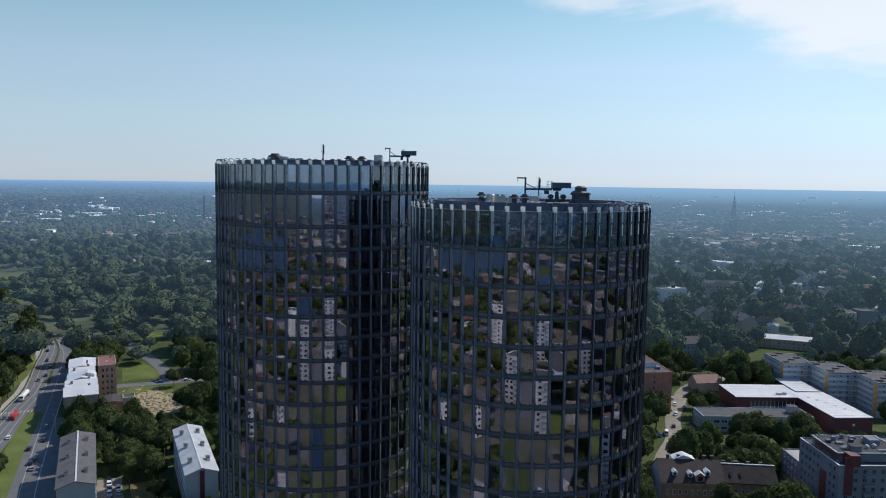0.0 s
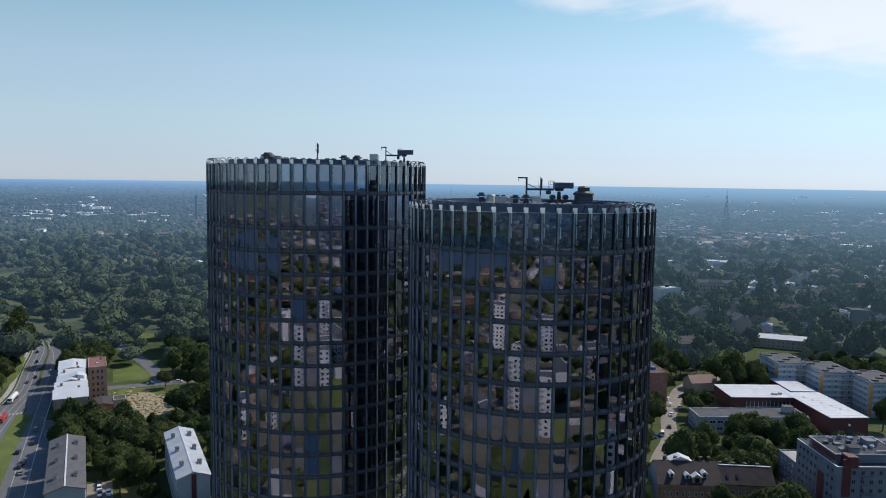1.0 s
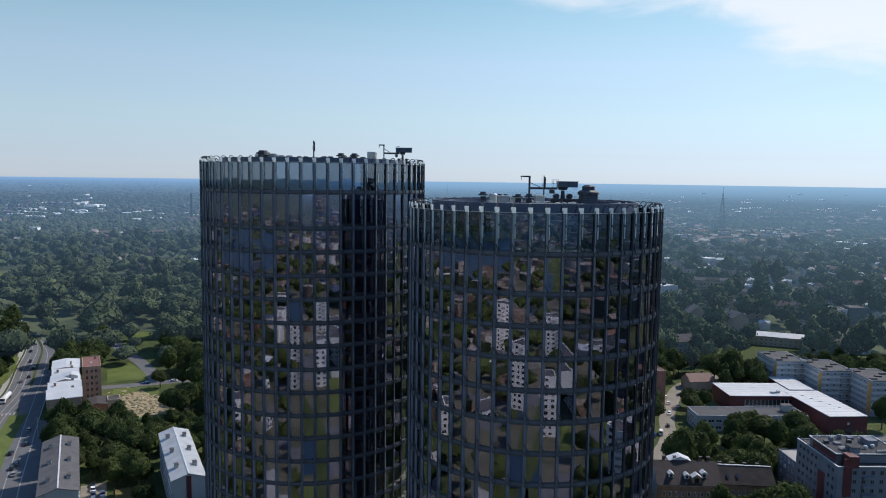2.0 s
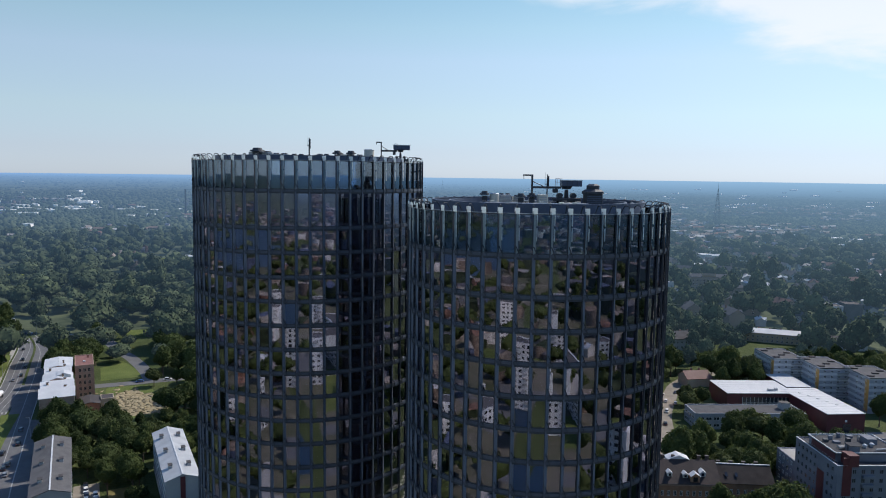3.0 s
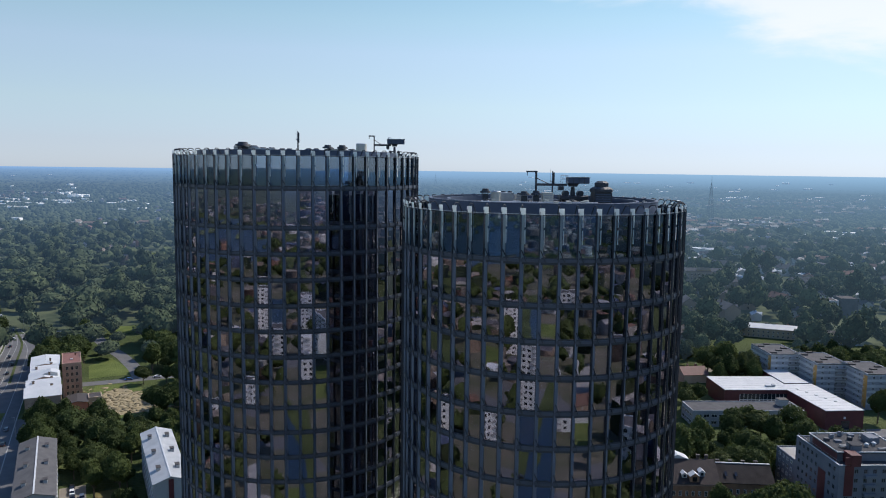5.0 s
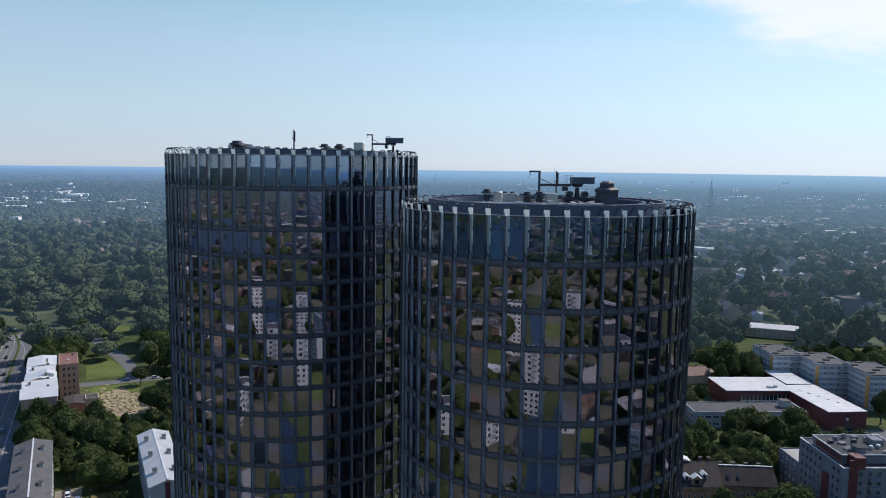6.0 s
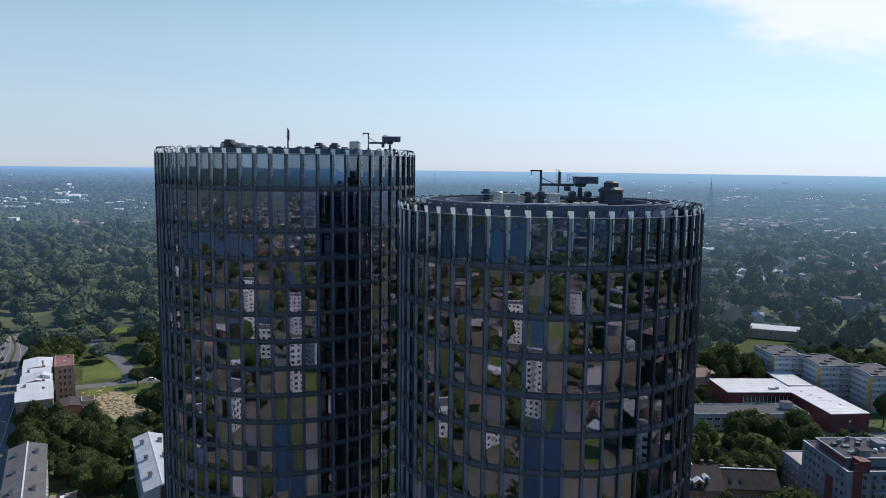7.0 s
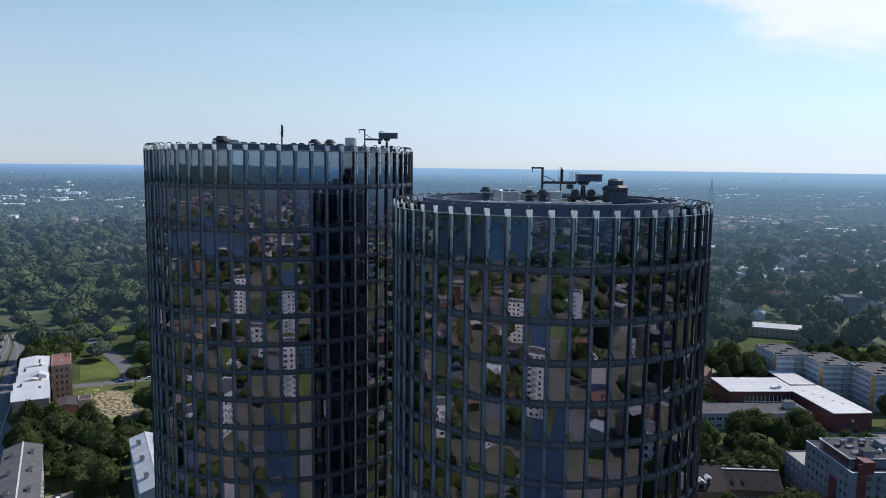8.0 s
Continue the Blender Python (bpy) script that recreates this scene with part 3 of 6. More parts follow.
# ---- the two glass towers ----
def glass_tower(label, cx, cy, R, N, phase, z_top, z_crown, first, pitch, ring_r, ring_z, near_cols, near_rows):
    root = thing("office_tower", label, "tower", pose(cx, cy, 0), group="pair of glass towers")
    d = 2 * math.pi / N
    r_out, r_in, share_of_strip, blade = R - 0.16, R - 0.20, 0.175, 0.10
    th0 = radians(phase) - share_of_strip * d / 2

    def corner(k, out, extra=0.0):
        a = th0 + k * d + (0 if out else share_of_strip * d)
        r = (r_out if out else r_in) + extra
        return r * math.cos(a), r * math.sin(a)

    outline = lambda extra: [corner(k, o, extra) for k in range(N) for o in (True, False)]
    rows = [z_crown, first]
    while rows[-1] - pitch > 4:
        rows.append(rows[-1] - pitch)
    rows.append(0.15)
    # ledges at every floor
    for i, z in enumerate(rows):
        bm = wall_ring(bmesh.new(), outline(0.09 if i else 0.12), 0.42, z - 0.15, z + 0.17)
        if i < len(rows) - 1:
            # dark rings: painted shadow lines around the ledge, the upper also a pane gasket
            part("drip_rail", wall_ring(wall_ring(bmesh.new(), outline(0.05), 0.3, z - 0.37, z - 0.15), outline(0.05), 0.3, z + 0.17, z + 0.27), M["dark"], root)
        part("floor_ledge", bm, M["ledge"], root, "dark anodised metal ledge" if i == 0 else "")
    part("top_rail", wall_ring(bmesh.new(), outline(0.03), 0.07, z_top - 0.66, z_top - 0.58), M["dark"], root)
    part("rail_cap", wall_ring(bmesh.new(), outline(0.045), 0.1, z_top - 0.58, z_top - 0.53), M["steel"], root, "bright metal edge along the parapet glass")
    # fins: the stepped strips between the panes
    a, b = Vector((*corner(0, False), 0)), Vector((*corner(0, True, blade), 0))
    inward = Vector((-(b - a).y, (b - a).x, 0)).normalized()
    if inward.dot(a) > 0:
        inward.negate()

    def strip(z0, z1, w=0.05, aa=a, bb=b):
        q = [aa, bb, bb + inward * w, aa + inward * w]
        bm = prism(bmesh.new(), [(v.x, v.y) for v in q], z0, z1)
        bmesh.ops.recalc_face_normals(bm, faces=bm.faces)
        return bm

    def mullion(z0, z1):
        bm = bmesh.new()
        box(bm, R - blade - .06, R + .05, -.07, -.012, z0, z1)
        bmesh.ops.transform(bm, verts=bm.verts, matrix=Matrix.Rotation(th0, 4, 'Z'))
        return bm

    def head():
        w = share_of_strip * d * R
        bm = boxes((R - .03, R + .01, -w * .32, w * 1.36, z_top - .6, z_top + .02), (R - .06, R - .02, w * 1.1, w * 1.4, z_top - 1.75, z_top - .66), (R - .06, R - .02, w * 1.1, w * 1.4, z_top - 3.3, z_top - 2.0))
        bmesh.ops.transform(bm, verts=bm.verts, matrix=Matrix.Rotation(th0, 4, 'Z'))
        return bm

    def bracket():
        bm = bmesh.new()
        o, rad = b - b.normalized() * 0.12, b.normalized()
        pts = [(-1.5, -1.0), (-0.78, 0.08), (-0.66, 0.2), (-0.5, 0.26), (-0.12, 0.24), (0.0, 0.0)]
        w = [Vector((o.x + rad.x * p, o.y + rad.y * p, z_top + q)) for p, q in pts]
        for p, q in zip(w, w[1:]):
            rod(bm, p, q, 0.055, seg=6)
        return bm

    proto = None
    for k in range(N):
        turn = Matrix.Rotation(k * d, 4, 'Z')
        if k == 0:
            m1 = a.lerp(b, 0.04)
            proto = [part("facade_fin", strip(0.1, z_crown + 0.1), M["fin"], root),
                     part("crown_fin", strip(z_crown + 0.18, z_top - 0.6, 0.03, a, b.lerp(a, .25)), M["frost"], root, "pale frosted glass strip"),
                     part("crown_head", head(), M["frost_head"], root, "pale frosted head plate"),
                     part("mullion", mullion(0.1, z_top - 0.3), M["dark"], root),
                     part("crown_bracket", bracket(), M["dark"], root, "dark curved steel hook")]
        else:
            for src in proto:
                share(src.name.split(".")[0], src, root, turn)
    # dark diagonal bars where the fins meet the ledges
    first_diagonal = None
    for i in range(near_rows):
        for k in near_cols:
            if first_diagonal is None:
                bm = bmesh.new()
                nx = Vector((*corner(1, True), 0))
                p, q = b.lerp(a, .35) + a.normalized() * .1 + Vector((0, 0, .98)), a.lerp(nx, .2) + a.normalized() * .16 + Vector((0, 0, -.12))
                rod(bm, p, q, .055, seg=5)
                first_diagonal = part("gusset", bm, M["dark"], root, at=Matrix.Translation((0, 0, rows[i])) @ Matrix.Rotation(k * d, 4, 'Z'))
            else:
                share("gusset", first_diagonal, root, Matrix.Translation((0, 0, rows[i])) @ Matrix.Rotation(k * d, 4, 'Z'))
    # panes: the ones that face the walk are parts, the rest one mesh
    rng = random.Random(int(R * 100))
    p0, p1 = Vector((*corner(0, False), 0)), Vector((*corner(1, True), 0))
    width = (p1 - p0).length - 0.06

    def pane_mesh(h):
        bm = boxes((-width / 2, width / 2, 0.03, 0.055, 0, h))
        return bm

    def pane_at(k, z, bow=1.0):
        u, v = Vector((*corner(k, False), 0)), Vector((*corner(k + 1, True), 0))
        mid = (u + v) / 2
        ang = math.degrees(math.atan2(v.y - u.y, v.x - u.x))
        return pose(mid.x, mid.y, z, bow * rng.gauss(0, 0.30), 0, ang + bow * rng.gauss(0, 0.55))

    bands = [(rows[i + 1] + 0.17, rows[i] - 0.3) for i in range(len(rows) - 1)]
    shapes, rest = {}, bmesh.new()
    for i, (lo, hi) in enumerate(bands):
        for k in range(N):
            m = pane_at(k, lo)
            if i < near_rows and k in near_cols:
                key = round(hi - lo, 3)
                if key not in shapes:
                    shapes[key] = part("glass_pane", pane_mesh(hi - lo), M["glass"], root, at=m)
                else:
                    share("glass_pane", shapes[key], root, m)
            else:
                vs = [rest.verts.new(m @ Vector(q)) for q in ((-width / 2, 0.03, 0), (width / 2, 0.03, 0), (width / 2, 0.03, hi - lo), (-width / 2, 0.03, hi - lo))]
                rest.faces.new(vs)
    glazing = tagged(part("glazing", rest, M["glass"], root, "dark coated glass panes"), kind="stuff")
    for ob in [glazing] + [c for c in root.children if c.name.startswith("glass_pane")]:
        ob.visible_shadow = False          # daylight reaches the rooms behind
    crown = None
    for k in range(N):
        m = pane_at(k, z_crown + 0.18, .15)
        if crown is None:
            crown = part("crown_pane", pane_mesh(z_top - 0.62 - z_crown - 0.18), M["crown_glass"], root, "clear glass parapet pane", at=m)
        else:
            share("crown_pane", crown, root, m)
    # inside: slabs, core, blinds
    bm = bmesh.new()
    bmesh.ops.create_cone(bm, cap_ends=True, segments=48, radius1=r_in - 0.25, radius2=r_in - 0.25, depth=0.3)
    slab = part("floor_slab", bm, M["concrete"], root, at=pose(0, 0, rows[0]))
    for z in rows[1:-1]:
        share("floor_slab", slab, root, pose(0, 0, z))
    bm = bmesh.new()
    bmesh.ops.create_cone(bm, cap_ends=True, segments=24, radius1=R * 0.5, radius2=R * 0.5, depth=z_crown - 0.4, matrix=Matrix.Translation((0, 0, z_crown / 2 - 0.2)))
    part("core", bm, M["interior"], root)
    tones = ("interior", "interior", "ochre", "white_wall", "brown", "grey_wall", "interior", "grass")
    walls = {}
    for i in range(near_rows):
        lo, hi = bands[i]
        for k in near_cols:
            if rng.random() < .42:
                key = (rng.choice(tones), round(hi - lo, 2), rng.choice((.5, .75, 1.0)))
                at = pose(0, 0, lo, 0, 0, math.degrees(th0 + (k + .6) * d)) @ pose(r_in - rng.uniform(1.2, 3.2), 0, 0, 0, 0, rng.choice((0, 0, 25, -30)))
                if key not in walls:
                    walls[key] = part("partition", boxes((-.06, .06, -width * .5, width * .5, .0, (hi - lo) * key[2])), M[key[0]], root, at=at)
                else:
                    share("partition", walls[key], root, at)
    blind_src = {}
    for i in range(near_rows):
        lo, hi = bands[i]
        for k in near_cols:
            if rng.random() < 0.06:
                drop = rng.choice((0.35, 0.6, 1.0))
                key = (round(hi - lo, 2), drop)
                m = pane_at(k, lo) @ pose(0, 0.28, 0)
                if key not in blind_src:
                    blind_src[key] = part("roller_blind", boxes((-width / 2 + 0.05, width / 2 - 0.05, 0, 0.02, (hi - lo) * (1 - drop), hi - lo - 0.05)), M["blind"], root, at=m)
                else:
                    share("roller_blind", blind_src[key], root, m)
    # roof: gallery behind the glass parapet, ring wall, deck, inner kerb
    n = 72
    circ = lambda r: [(r * math.cos(2 * math.pi * i / n), r * math.sin(2 * math.pi * i / n)) for i in range(n)]
    bm = wall_ring(bmesh.new(), circ(r_in - .3), r_in - .3 - ring_r + .4, z_crown + .16, z_crown + .3)
    part("gallery_deck", bm, M["deck"], root)
    part("ring_wall", wall_ring(bmesh.new(), circ(ring_r), 0.2, z_crown + 0.1, ring_z), M["ringmetal"], root, "blue-grey sheet metal ring wall")
    part("ring_coping", wall_ring(bmesh.new(), circ(ring_r + 0.06), 0.3, ring_z, ring_z + 0.08), M["ringmetal"], root)
    part("inner_kerb", wall_ring(bmesh.new(), circ(ring_r - 2.0), 0.25, ring_z - 0.6, ring_z - 0.02), M["ringmetal"], root)
    bm = bmesh.new()
    bmesh.ops.create_cone(bm, cap_ends=True, segments=n, radius1=ring_r - 0.18, radius2=ring_r - 0.18, depth=0.3, matrix=Matrix.Translation((0, 0, ring_z - 0.75)))
    part("roof_deck", bm, M["deck"], root)
    return root


glass_tower("taller round tower of dark coated glass with stepped fins", -20.29, 126.3, 17.98, 60, -123.42, 122.84, 118.1, 113.0, 3.4,
            14.7, 122.95, [k % 60 for k in range(-7, 17)], 12)
glass_tower("lower round tower of dark coated glass with stepped fins", 11.54, 96.19, 15.5, 55, -138.5, 117.34, 112.5, 108.3, 3.45,
            12.6, 117.6, [k % 55 for k in range(-4, 20)], 12)


# ---- roof equipment ----
def roof_vent(x, y, z, w, h):
    root = thing("roof_vent", "dark mushroom-capped roof vent on the tower deck", "vent", pose(x, y, z), "roof vents")
    part("shaft", boxes((-w * .32, w * .32, -w * .32, w * .32, 0, h * .62), bevel=0.03), M["dark"], root)
    bm = bmesh.new()
    bmesh.ops.create_cone(bm, cap_ends=True, segments=16, radius1=w * .62, radius2=w * .56, depth=h * .12, matrix=Matrix.Translation((0, 0, h * .74)))
    bmesh.ops.create_cone(bm, cap_ends=True, segments=16, radius1=w * .40, radius2=w * .34, depth=h * .14, matrix=Matrix.Translation((0, 0, h * .88)))
    part("cap", bm, M["dark"], root)
    for sx in (-1, 1):
        for sy in (-1, 1):
            part("bracket", rod(bmesh.new(), (sx * w * .28, sy * w * .28, h * .55), (sx * w * .34, sy * w * .34, h * .68), 0.03, seg=5), M["steel"], root)


def air_unit(x, y, z, w, d, h, m, label="pale sheet metal air unit on the tower roof", fans=2):
    root = thing("air_unit", label, "air unit", pose(x, y, z), "roof air units")
    part("casing", boxes((-w / 2, w / 2, -d / 2, d / 2, 0.08, h), bevel=0.04), m, root)
    part("plinth", boxes((-w / 2 + .1, w / 2 - .1, -d / 2 + .1, d / 2 - .1, 0, 0.08)), M["dark"], root)
    for i in range(fans):
        bm = bmesh.new()
        bmesh.ops.create_cone(bm, cap_ends=True, segments=14, radius1=min(w / fans, d) * .36, radius2=min(w / fans, d) * .33, depth=0.16,
                              matrix=Matrix.Translation((-w / 2 + (i + .5) * w / fans, 0, h + .08)))
        part("fan_cowl", bm, M["dark"], root)
    for i in range(3):
        part("louvre", boxes((-w / 2 + .12, w / 2 - .12, -d / 2 - .03, -d / 2 + .01, h * (.3 + .2 * i), h * (.38 + .2 * i))), M["steel"], root)


def tank(x, y, z, r, h):
    root = thing("water_tank", "cream cylindrical tank standing on the tower roof", "tank", pose(x, y, z))
    bm = bmesh.new()
    bmesh.ops.create_cone(bm, cap_ends=True, segments=20, radius1=r, radius2=r, depth=h, matrix=Matrix.Translation((0, 0, h / 2)))
    part("drum", bm, M["cream"], root)
    bm = bmesh.new()
    bmesh.ops.create_cone(bm, cap_ends=True, segments=20, radius1=r * 1.06, radius2=r * .9, depth=.12, matrix=Matrix.Translation((0, 0, h + .06)))
    part("lid", bm, M["steel"], root)


def antenna(x, y, z, h, thick=0.09):
    root = thing("antenna_mast", "thin dark antenna mast on the tower roof", "antenna", pose(x, y, z), "roof antennas")
    part("pole", rod(bmesh.new(), (0, 0, 0), (0, 0, h), thick, thick * .6, 8), M["dark"], root)
    part("base_plate", boxes((-.3, .3, -.3, .3, 0, .06)), M["steel"], root)
    part("whip", rod(bmesh.new(), (-.25, 0, h * .62), (-.25, 0, h * 1.06), .02, .012, 5), M["steel"], root)
    part("clamp", boxes((-.28, .05, -.04, .04, h * .66, h * .7)), M["steel"], root)
    part("panel_antenna", boxes((.06, .22, -.1, .1, h * .55, h * .95), bevel=.02), M["dark"], root)


def facade_crane(x, y, z, s=1.0, mirror=1, post_h=2.9, platform=True, hb=2.0, house=(3.6, 6.1)):
    """The facade-cleaning crane: post with a gib, long beam, machine house on a wheeled carriage, railed platform."""
    root = thing("facade_crane", "dark steel facade-cleaning crane parked on the tower roof", "crane", pose(x, y, z), "facade cranes")
    part("post", rod(bmesh.new(), (0, 0, 0), (0, 0, post_h), .13 * s, seg=8), M["dark"], root)
    bm = boxes((-1.15 * s, .12, -.1, .1, post_h - .06, post_h + .12))
    rod(bm, (-1.05 * s, 0, post_h), (-1.05 * s, 0, post_h - .45), .04, seg=6)
    part("gib", bm, M["dark"], root)
    bm = boxes((0, 3.6 * s, -.13, .13, hb, hb + .28))
    rod(bm, (0, 0, hb + .9), (1.4 * s, 0, hb + .28), .05, seg=6)
    part("beam", bm, M["dark"], root)
    part("counterweight", boxes((2.6 * s, 3.2 * s, -.35, .35, hb - .5, hb - .02), bevel=.04), M["dark"], root)
    part("machine_house", boxes((house[0] * s, house[1] * s, -.7, .7, hb + .3, hb + 1.0), bevel=.05), M["ringmetal"], root, "blue-grey machine house")
    part("house_roof", boxes((house[0] * s - .06, house[1] * s + .06, -.76, .76, hb + 1.0, hb + 1.08)), M["steel"], root)
    part("carriage", boxes((2.7 * s, 6.0 * s, -.8, .8, .45 * s, .85 * s), bevel=.05), M["dark"], root)
    bm = bmesh.new()
    rod(bm, (4.3 * s, 0, .8 * s), (4.3 * s, 0, hb - .1), .3 * s, .22 * s, 10)
    rod(bm, (4.3 * s, 0, hb - .05), (4.3 * s, 0, hb + .3), .5 * s, .7 * s, 14)
    part("slewing_column", bm, M["dark"], root)
    for x in (3.45, 5.15):
        part("drum", rod(bmesh.new(), (x * s, -.55, 1.15 * s), (x * s, .55, 1.15 * s), .34 * s, seg=12), M["dark"], root)
    part("panel_seam", boxes(*[((house[0] + (house[1] - house[0]) * q / 4) * s - .03, (house[0] + (house[1] - house[0]) * q / 4) * s + .03, -.73, -.69, hb + .34, hb + .96) for q in (1, 2, 3)]), M["dark"], root)
    for i in range(2):
        for j in (-1, 1):
            bm = bmesh.new()
            cx = (3.5 + 1.6 * i) * s
            rod(bm, (cx, j * .8 - .12, .3 * s), (cx, j * .8 + .12, .3 * s), .28 * s, seg=12)
            rod(bm, (cx, j * .8, 0), (cx, j * .8, .3 * s), .1 * s, seg=6)
            part("wheel", bm, M["rubber"], root)
    if platform:
        for q in ((3.0, -.6), (3.0, .6), (3.6, -.6), (3.6, .6)):
            part("rail_post", rod(bmesh.new(), (q[0] * s, q[1], hb + .28), (q[0] * s, q[1], hb + 1.25), .03, seg=5), M["steel"], root)
        for zz in (hb + .8, hb + 1.25):
            for y in (-.6, .6):
                part("rail", rod(bmesh.new(), (3.0 * s, y, zz), (3.6 * s, y, zz), .03, seg=5), M["steel"], root)
    return root


DR, DL = 117.0, 122.35     # top of the two roof decks
roof_vent(5.3, 97, DR, 1.0, 1.75)
tank(6.5, 97, DR, .52, 1.3)
air_unit(7.9, 98.6, DR, 1.5, 1.4, 1.2, M["steel"])
air_unit(9.6, 99.0, DR, 1.3, 1.4, 1.0, M["cream"], fans=1)
air_unit(14.6, 94.4, DR, 1.2, .8, .5, M["cream"], fans=1)
air_unit(5.0, 93.6, DR, .9, .7, .45, M["steel"], fans=1)
roof_vent(9.65, 96.6, DR, 1.0, 1.5)
roof_vent(11.0, 96.6, DR, 1.0, 1.55)
air_unit(12.35, 97, DR, 1.2, 1.2, 1.3, M["cream"], fans=0)
antenna(12.95, 97.3, DR, 3.75, .1)
facade_crane(11.35, 99.0, DR, 1.0, post_h=3.6)
root = thing("stair_house", "dark louvred plant housing with a stepped cap", "housing", pose(18.5, 97, DR))
part("body", boxes((-1.0, 1.0, -1.0, 1.0, 0, 1.45), bevel=.05), M["dark"], root)
for i in range(4):
    part("louvre", boxes((-.85, .85, -1.05, -.98, .35 + .25 * i, .47 + .25 * i)), M["ringmetal"], root)
for name, r0, r1, z0, z1 in (("cap", 1.35, 1.35, 1.45, 1.75), ("cap_slope", 1.35, .95, 1.75, 2.0), ("top", .8, .8, 2.0, 2.45), ("top_slope", .8, .5, 2.45, 2.65)):
    part(name, rod(bmesh.new(), (0, 0, z0), (0, 0, z1), r0, r1, 8), M["dark"], root)
roof_vent(-28.9, 127, DL, 2.0, 2.2)
air_unit(-28.5, 128.2, DL, 3.8, 1.6, 1.45, M["steel"])
air_unit(-25.2, 127, DL, 2.6, 1.6, 1.15, M["steel"])
air_unit(-22.5, 127.4, DL, 2.2, 1.6, 1.05, M["ringmetal"])
antenna(-20.6, 127, DL, 3.8, .14)
air_unit(-18.4, 127, DL, 2.2, 1.6, 1.1, M["ringmetal"])
roof_vent(-16.1, 127, DL, 1.35, 1.9)
air_unit(-15.0, 128.4, DL, 3.2, 1.5, 1.25, M["cream"])
roof_vent(-13.9, 127, DL, 1.35, 1.9)
air_unit(-12.6, 128.2, DL, 1.6, 1.4, 1.1, M["steel"], fans=1)
tank(-11.0, 127, DL, .8, 1.95)
facade_crane(-9.05, 127, DL, .72, post_h=3.2, platform=True, hb=1.75, house=(2.75, 6.4))


def deck_light(x, y, z):
    root = thing("deck_bollard", "small pale bollard on the tower roof deck", "bollard", pose(x, y, z), "deck bollards")
    part("stem", rod(bmesh.new(), (0, 0, 0), (0, 0, .45), .07, seg=8), M["steel"], root)
    part("cap", rod(bmesh.new(), (0, 0, .45), (0, 0, .58), .16, .12, 10), M["cream"], root)


for i in range(12):
    ang = radians(200 + 14 * i)
    deck_light(11.54 + 11.3 * math.cos(ang), 96.19 + 11.3 * math.sin(ang), DR)


def pipe_run(x0, x1, y, z, label="thin steel pipe run on low brackets across the deck"):
    root = thing("pipe_run", label, "pipe", pose(0, y, z), "roof pipe runs")
    part("pipe", rod(bmesh.new(), (x0, 0, .35), (x1, 0, .35), .09, seg=8), M["steel"], root)
    part("pipe", rod(bmesh.new(), (x0, .35, .35), (x1, .35, .35), .06, seg=8), M["steel"], root)
    n = 5
    for i in range(n):
        x = x0 + (x1 - x0) * (i + .5) / n
        part("bracket", boxes((x - .06, x + .06, -.15, .5, 0, .3)), M["dark"], root)


pipe_run(4.0, 17.0, 92.5, DR)
pipe_run(6.0, 15.5, 100.5, DR)
pipe_run(-30.0, -10.0, 124.0, DL)


def deck_rail(x0, x1, y, z, n):
    root = thing("deck_railing", "thin dark steel guard railing on the tower roof", "railing", pose(0, y, z), "roof railings")
    for i in range(n):
        x = x0 + (x1 - x0) * i / (n - 1)
        part("post", rod(bmesh.new(), (x, 0, 0), (x, 0, 1.0), .03, seg=5), M["steel"], root)
    for h in (.55, 1.0):
        part("rail", rod(bmesh.new(), (x0, 0, h), (x1, 0, h), .025, seg=5), M["steel"], root)


deck_rail(6.0, 12.0, 97.9, DR, 11)
deck_rail(-17.8, -11.8, 126.2, DL, 9)


def deck_box(m, w, d, h):
    root = thing("cable_box", "small metal cable box on the tower roof deck", "box", pose(0, 0, 0), "roof cable boxes")
    part("casing", boxes((-w / 2, w / 2, -d / 2, d / 2, .06, h), bevel=.02), M[m], root)
    part("foot", boxes((-w / 2 + .05, w / 2 - .05, -d / 2 + .05, d / 2 - .05, 0, .06)), M["dark"], root)
    return root


CABLE = [deck_box("steel", .7, .5, .45), deck_box("cream", .5, .4, .6), deck_box("dark", 1.0, .6, .5)]
rng = random.Random(3)
for i in range(34):
    tower_r = i % 3 != 2
    a, q = rng.uniform(0, 2 * math.pi), rng.uniform(.35, .93)
    x, y, z = (11.54 + 10 * q * math.cos(a), 96.19 + 10 * q * math.sin(a), DR) if tower_r else (-20.29 + 12 * q * math.cos(a), 126.3 + 12 * q * math.sin(a), DL)
    if abs(y - 97.5) < 2.6 or abs(y - 127.3) < 2 or abs(y - 92.7) < .9 or abs(y - 100.7) < .9 or abs(y - 124.2) < .9:
        continue
    copy_thing(CABLE[i % 3 if tower_r else 1], pose(x, y, z, 0, 0, rng.choice((0, 90)) + rng.uniform(-12, 12)))
for i, c in enumerate(CABLE):
    c.matrix_basis = pose(8.5 + 3.2 * i, 94.6 - .5 * i, DR, 0, 0, 20 * i)
# ---- buildings ----
KEEP_OUT = []          # (x, y, yaw, length, width) kept free: footprints, and strips on far houses' camera side


